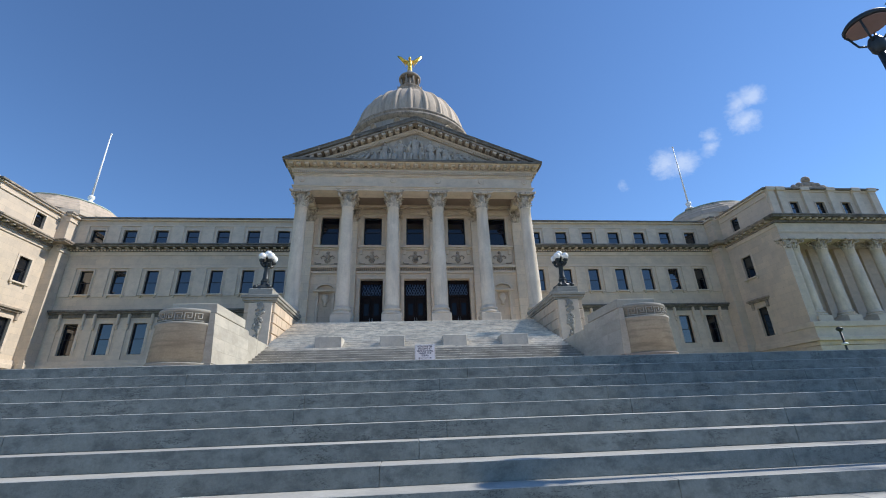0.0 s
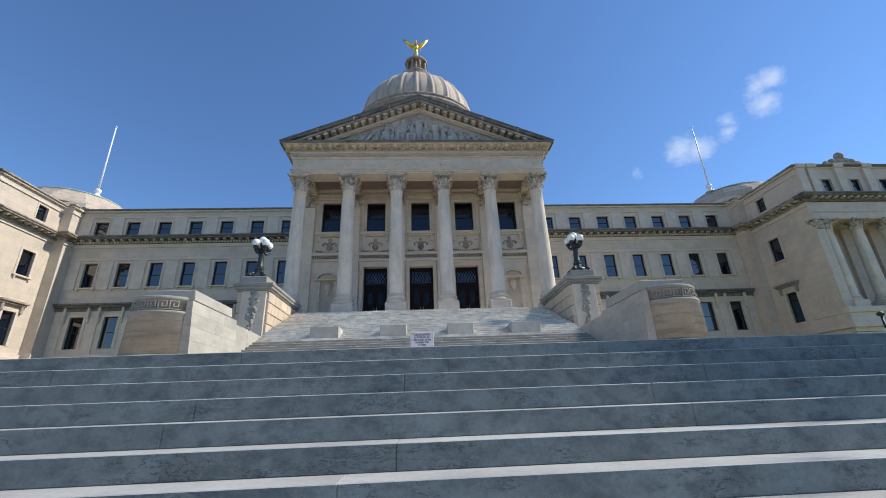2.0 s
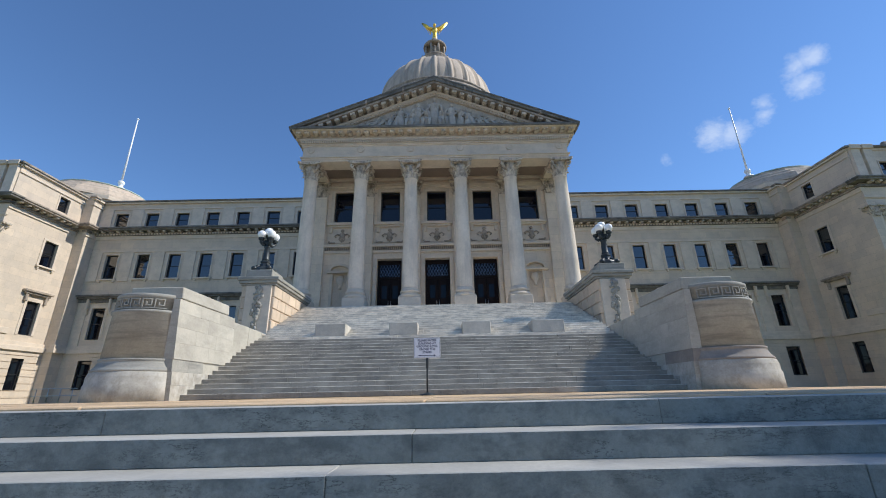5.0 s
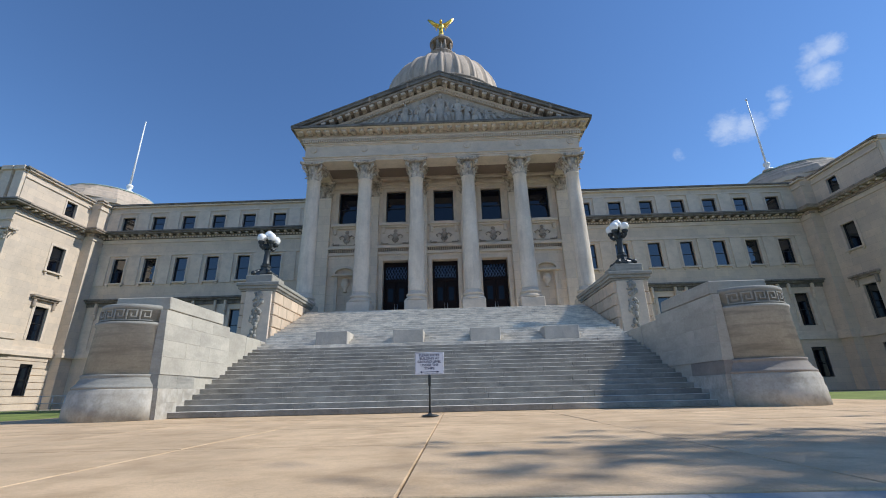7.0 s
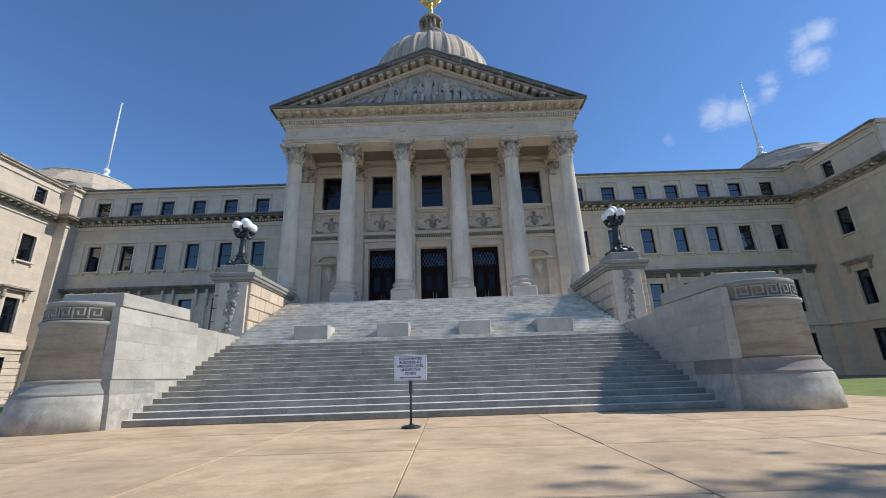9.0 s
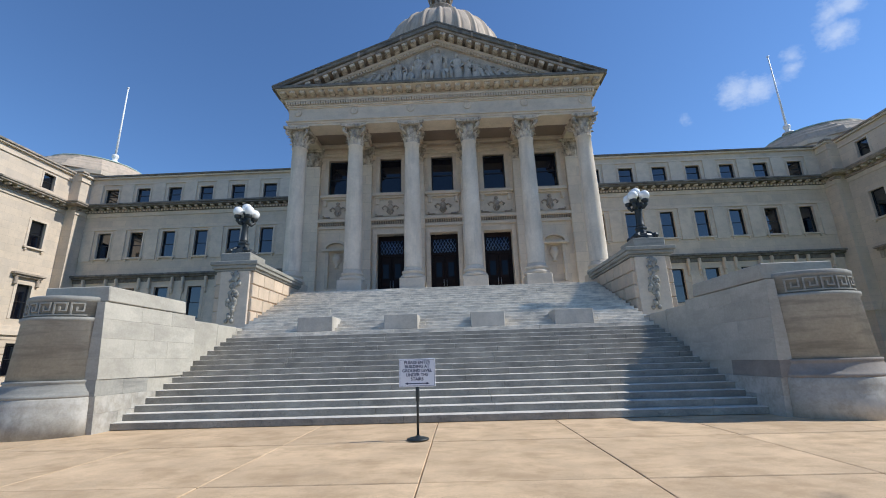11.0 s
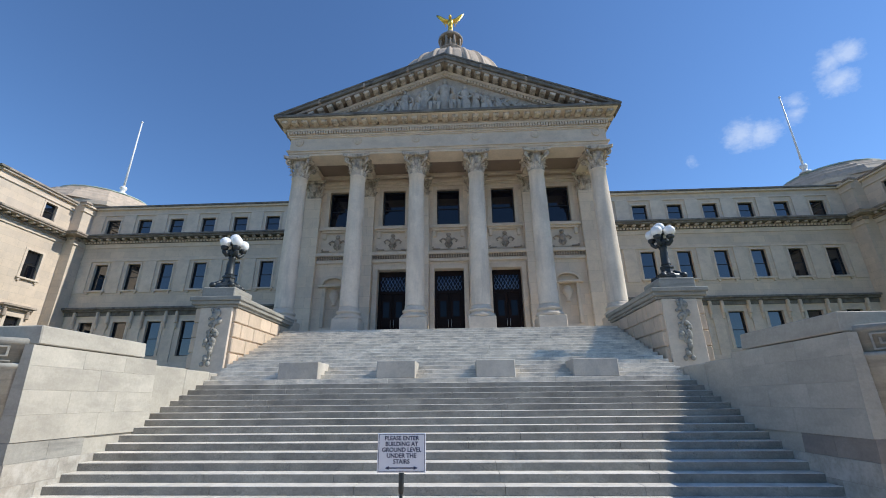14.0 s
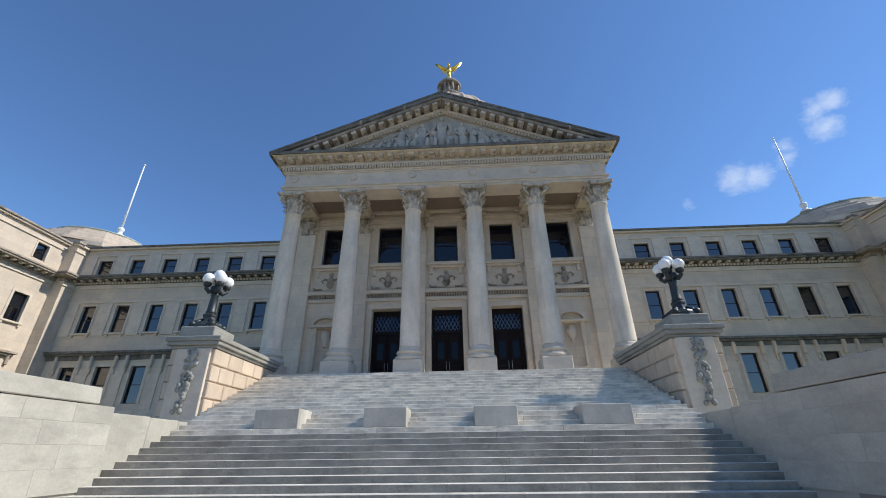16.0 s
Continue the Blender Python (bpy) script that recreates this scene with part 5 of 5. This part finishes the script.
    lathe(b, [(0.56, 0.0), (0.56, 0.10), (0.50, 0.14), (0.46, 0.20), (0.30, 0.26), (0.24, 0.32), (0.22, 0.46), (0.25, 0.50), (0.25, 0.56), (0.17, 0.62)], 8, smooth=False)
    for i in range(4):
        a = math.pi / 4 + i * math.pi / 2
        ball(b, (0.52 * math.cos(a), 0.52 * math.sin(a), 0.13), 0.14, 10, (1, 1, 0.9))
        tube(b, [(0.5 * math.cos(a), 0.5 * math.sin(a), 0.1), (0.40 * math.cos(a), 0.40 * math.sin(a), 0.24), (0.22 * math.cos(a), 0.22 * math.sin(a), 0.34)], 0.08, 0.06, 8)
    part("base", b, IRON, lamp)
    b = bmesh.new()
    lathe(b, [(0.17, 0.6), (0.19, 0.66), (0.16, 0.72), (0.15, 1.0), (0.13, 1.28), (0.16, 1.33), (0.14, 1.38), (0.1, 1.42), (0.19, 1.52), (0.17, 1.6), (0.1, 1.66), (0.09, 1.9)], 14,
          rad=lambda a, r: r * (1 + 0.05 * math.cos(8 * a)))
    part("shaft", b, IRON, lamp)
    GLO = bmesh.new()
    ball(GLO, (0, 0, 0), 0.213, 20)
    GLO = mesh_of("globe", GLO, GLOBE)
    for i in range(5):
        a = math.pi / 4 + i * math.pi / 2
        if i < 4:
            gx, gy, gz = 0.35 * math.cos(a), 0.35 * math.sin(a), 1.96
            pts = [(0.1 * math.cos(a), 0.1 * math.sin(a), 1.5), (0.25 * math.cos(a), 0.25 * math.sin(a), 1.44), (0.36 * math.cos(a), 0.36 * math.sin(a), 1.55), (gx, gy, 1.72)]
        else:
            gx, gy, gz = 0, 0, 2.18
            pts = [(0, 0, 1.66), (0, 0, 1.9)]
        b = bmesh.new()
        tube(b, pts, 0.085, 0.07, 8)
        lathe(b, [(0.06, gz - 0.34), (0.13, gz - 0.30), (0.15, gz - 0.20), (0.11, gz - 0.14)], 12, gx, gy)
        arm = part("arm", b, IRON, lamp)
        put("globe", GLO, arm, pose(gx, gy, gz))

# low brass barrier posts on the porch between the columns
for x, h in ((-1.12, 0.62), (-0.98, 0.34)):
    bp = thing("barrier_post", "short polished brass post on the porch floor", "post", "posts on the porch", at=(x, 27.2, TOP))
    b = bmesh.new()
    lathe(b, [(0.09, 0.0), (0.09, 0.015), (0.04, 0.03)], 14)
    part("foot", b, BRASS, bp)
    b = bmesh.new()
    lathe(b, [(0.026, 0.02), (0.026, h - 0.04), (0.036, h - 0.03), (0.036, h)], 12)
    part("shaft", b, BRASS, bp)

# four stone blocks on the half-way tread
for x0, x1 in ((-5.15, -3.87), (-2.0, -0.79), (1.12, 2.32), (4.1, 5.46)):
    b = bmesh.new()
    box(b, x0, x1, 20.37, 21.45, 4.966, 5.50, 0.015)
    ob = part("stone_block", b, GRANITE_LIGHT)
    tagged(ob, "plain pale granite block standing on the steps", "block", "blocks on the stairs")

# ---- sign ----
sign = thing("notice_sign", "white notice on a black post with round foot", "sign", at=(-0.12, 13.1, 2.553))
b = bmesh.new()
lathe(b, [(0.19, 0), (0.19, 0.015), (0.15, 0.03), (0.05, 0.045), (0.03, 0.07)], 28)
part("foot", b, IRON, sign)
b = bmesh.new()
tube(b, [(0, 0, 0.03), (0, 0, 1.1)], 0.022, 0.022, 12)
lathe(b, [(0.03, 0.62), (0.035, 0.64), (0.035, 0.86), (0.025, 0.9)], 12)
part("post", b, IRON, sign)
b = bmesh.new()
box(b, -0.325, 0.325, -0.035, -0.025, 0.865, 1.345, 0.004)
panel = part("panel", b, SIGNWHITE, sign)
b = bmesh.new()
for x0, x1, z0, z1 in ((-0.31, 0.31, 0.880, 0.885), (-0.31, 0.31, 1.325, 1.33), (-0.31, -0.305, 0.885, 1.325), (0.305, 0.31, 0.885, 1.325)):
    box(b, x0, x1, -0.0385, -0.035, z0, z1)
part("border", b, SIGNINK, panel)


def lettering(text, size, x, y, z, parent, mat):
    """Flat letters facing the walker, centred on x."""
    cu = bpy.data.curves.new("lettering", "FONT")
    cu.body, cu.size, cu.align_x, cu.extrude, cu.offset = text, size, "CENTER", 0.0012, 0.0019
    tmp = bpy.data.objects.new("lettering", cu)
    me = bpy.data.meshes.new_from_object(tmp)
    bpy.data.objects.remove(tmp)
    me.materials.clear()
    me.materials.append(mat)
    ob = part("lettering", me, None, parent)
    ob.matrix_basis = pose(x, y, z, 90, 0, 0)
    return ob


for i, line in enumerate(("PLEASE ENTER", "BUILDING AT", "GROUND LEVEL", "UNDER THE", "STAIRS")):
    lettering(line, 0.073, 0, -0.037, 1.258 - 0.071 * i, panel, SIGNINK)
b = bmesh.new()
box(b, -0.17, 0.17, -0.038, -0.035, 0.914, 0.928)
for q in (-1, 1):
    extrude_poly(b, [(q * 0.22, 0.921), (q * 0.165, 0.943), (q * 0.165, 0.899)], lambda p: (p[0], -0.038, p[1]), lambda p: (p[0], -0.035, p[1]))
part("arrow", b, SIGNINK, panel)

# ---- lamps on the grounds ----
post = thing("street_lamp", "dark post-top lamp with a round canopy", "lamp", at=(5.75, 3.265, 1.28))
b = bmesh.new()
tube(b, [(0, 0, -0.02), (0, 0, 4.95)], 0.08, 0.055, 14)
lathe(b, [(0.055, 4.9), (0.10, 4.96), (0.12, 5.08), (0.08, 5.17), (0.045, 5.19)], 16)
lathe(b, [(0.16, 0.0), (0.15, 0.25), (0.09, 0.4)], 14)
part("pole", b, IRON, post)
post.scale = (0.8, 0.8, 1.0)
b = bmesh.new()
lathe(b, [(0.315, 5.40), (0.325, 5.44), (0.28, 5.49), (0.11, 5.54), (0.02, 5.56)], 32)
part("canopy", b, IRON, post)
b = bmesh.new()
lathe(b, [(0.285, 5.385), (0.285, 5.40)], 32)
part("diffuser", b, LENS, post)
for i in range(4):
    a = i * math.pi / 2 + 0.4
    b = bmesh.new()
    tube(b, [(0.08 * math.cos(a), 0.08 * math.sin(a), 5.08), (0.2 * math.cos(a), 0.2 * math.sin(a), 5.16), (0.29 * math.cos(a), 0.29 * math.sin(a), 5.41)], 0.016, 0.016, 8)
    part("arm", b, IRON, post)


pl = thing("path_lamp", "small black lamp on a post beside the wing", "lamp", at=(31.5, 28.0, GZ - 0.03))
b = bmesh.new()
tube(b, [(0, 0, 0), (0, 0, 4.2)], 0.09, 0.07, 10)
lathe(b, [(0.2, 0), (0.18, 0.3), (0.1, 0.5)], 12)
part("post", b, IRON, pl)
b = bmesh.new()
lathe(b, [(0.08, 3.1), (0.2, 3.13), (0.21, 3.22), (0.1, 3.28)], 14)
part("collar", b, WHITEPAINT, pl)
b = bmesh.new()
lathe(b, [(0.07, 4.1), (0.2, 4.2), (0.24, 4.3), (0.15, 4.4), (0.05, 4.46)], 14)
part("head", b, IRON, pl)
rail = thing("handrail", "low grey steel handrail beside the wing entrance", "handrail", at=(-26.6, 31.5, GZ - 0.03))
for x in (0.0, 0.8, 1.6, 2.4):
    b = bmesh.new()
    tube(b, [(x, 0, 0), (x, 0, 0.95)], 0.025, 0.025, 8)
    part("post", b, STEEL, rail)
for z in (0.5, 0.95):
    b = bmesh.new()
    tube(b, [(-0.3, 0, z), (2.7, 0, z)], 0.025, 0.025, 8)
    part("bar", b, STEEL, rail)

# ---- tall tree east of the lower flight ----
LEAF = material("tree_leaf", (0.06, 0.11, 0.025), 0.6, 0.4, 0.8, 6, 0.0)
BARK = material("bark", (0.14, 0.11, 0.08), 0.9, 0.3, 2.0, 14, 0.6, (0.06, 0.05, 0.04), 0.5, (3, 3, 0.4))


def shade_tree(at, seed, tall, spread, limbs):
    """A tapering trunk with limbs, each tipped by a loose cloud of small leaves."""
    rt = random.Random(seed)
    tree = thing("tree", "tall leafy shade tree standing beside the steps", "tree", "trees east of the steps", at=at)
    b = bmesh.new()
    tube(b, [(0, 0, -0.3), (0.1, 0, tall * 0.2), (-0.1, 0.1, tall * 0.45), (0.1, 0, tall * 0.72), (0, 0, tall)], 0.48, 0.1, 12)
    tips = [Vector((0, 0, tall + 1)), Vector((0.6, 0.6, tall)), Vector((-1.0, 0.5, tall - 0.5))]
    for i in range(limbs):
        a, z = rt.uniform(0, 6.28), rt.uniform(tall * 0.55, tall * 0.9)
        r = rt.uniform(0.4, 1.0) * spread
        tip = Vector((r * math.cos(a), r * math.sin(a), z + rt.uniform(1.0, 3.5)))
        tube(b, [(0, 0, z), tip * 0.5 + Vector((0, 0, z * 0.5 + 0.3)), tip], 0.13, 0.03, 6)
        tips.append(tip)
    part("trunk", b, BARK, tree)
    b = bmesh.new()
    for tip in tips:
        for _ in range(240):
            p = tip + Vector((rt.gauss(0, 1), rt.gauss(0, 1), rt.gauss(0, 0.8))) * 0.85
            u = Vector((rt.uniform(-1, 1), rt.uniform(-1, 1), rt.uniform(-1, 1))).normalized()
            v = u.orthogonal().normalized()
            n = u.cross(v) * 0.05
            L, W = rt.uniform(0.16, 0.3), rt.uniform(0.08, 0.14)
            q = [b.verts.new(p - u * L), b.verts.new(p + v * W + n), b.verts.new(p + u * L), b.verts.new(p - v * W + n)]
            b.faces.new((q[0], q[1], q[2]))
            b.faces.new((q[0], q[2], q[3]))
    me = bpy.data.meshes.new("crown")
    b.to_mesh(me)
    b.free()
    me.materials.append(LEAF)
    tagged(part("crown", me, None, tree), kind="stuff")


shade_tree((23.0, 6.8, 2.47), 11, 18.0, 3.0, 14)
shade_tree((22.5, -0.5, -0.02), 12, 15.0, 4.6, 24)
shade_tree((27.5, -6.0, -0.02), 13, 17.0, 5.5, 26)
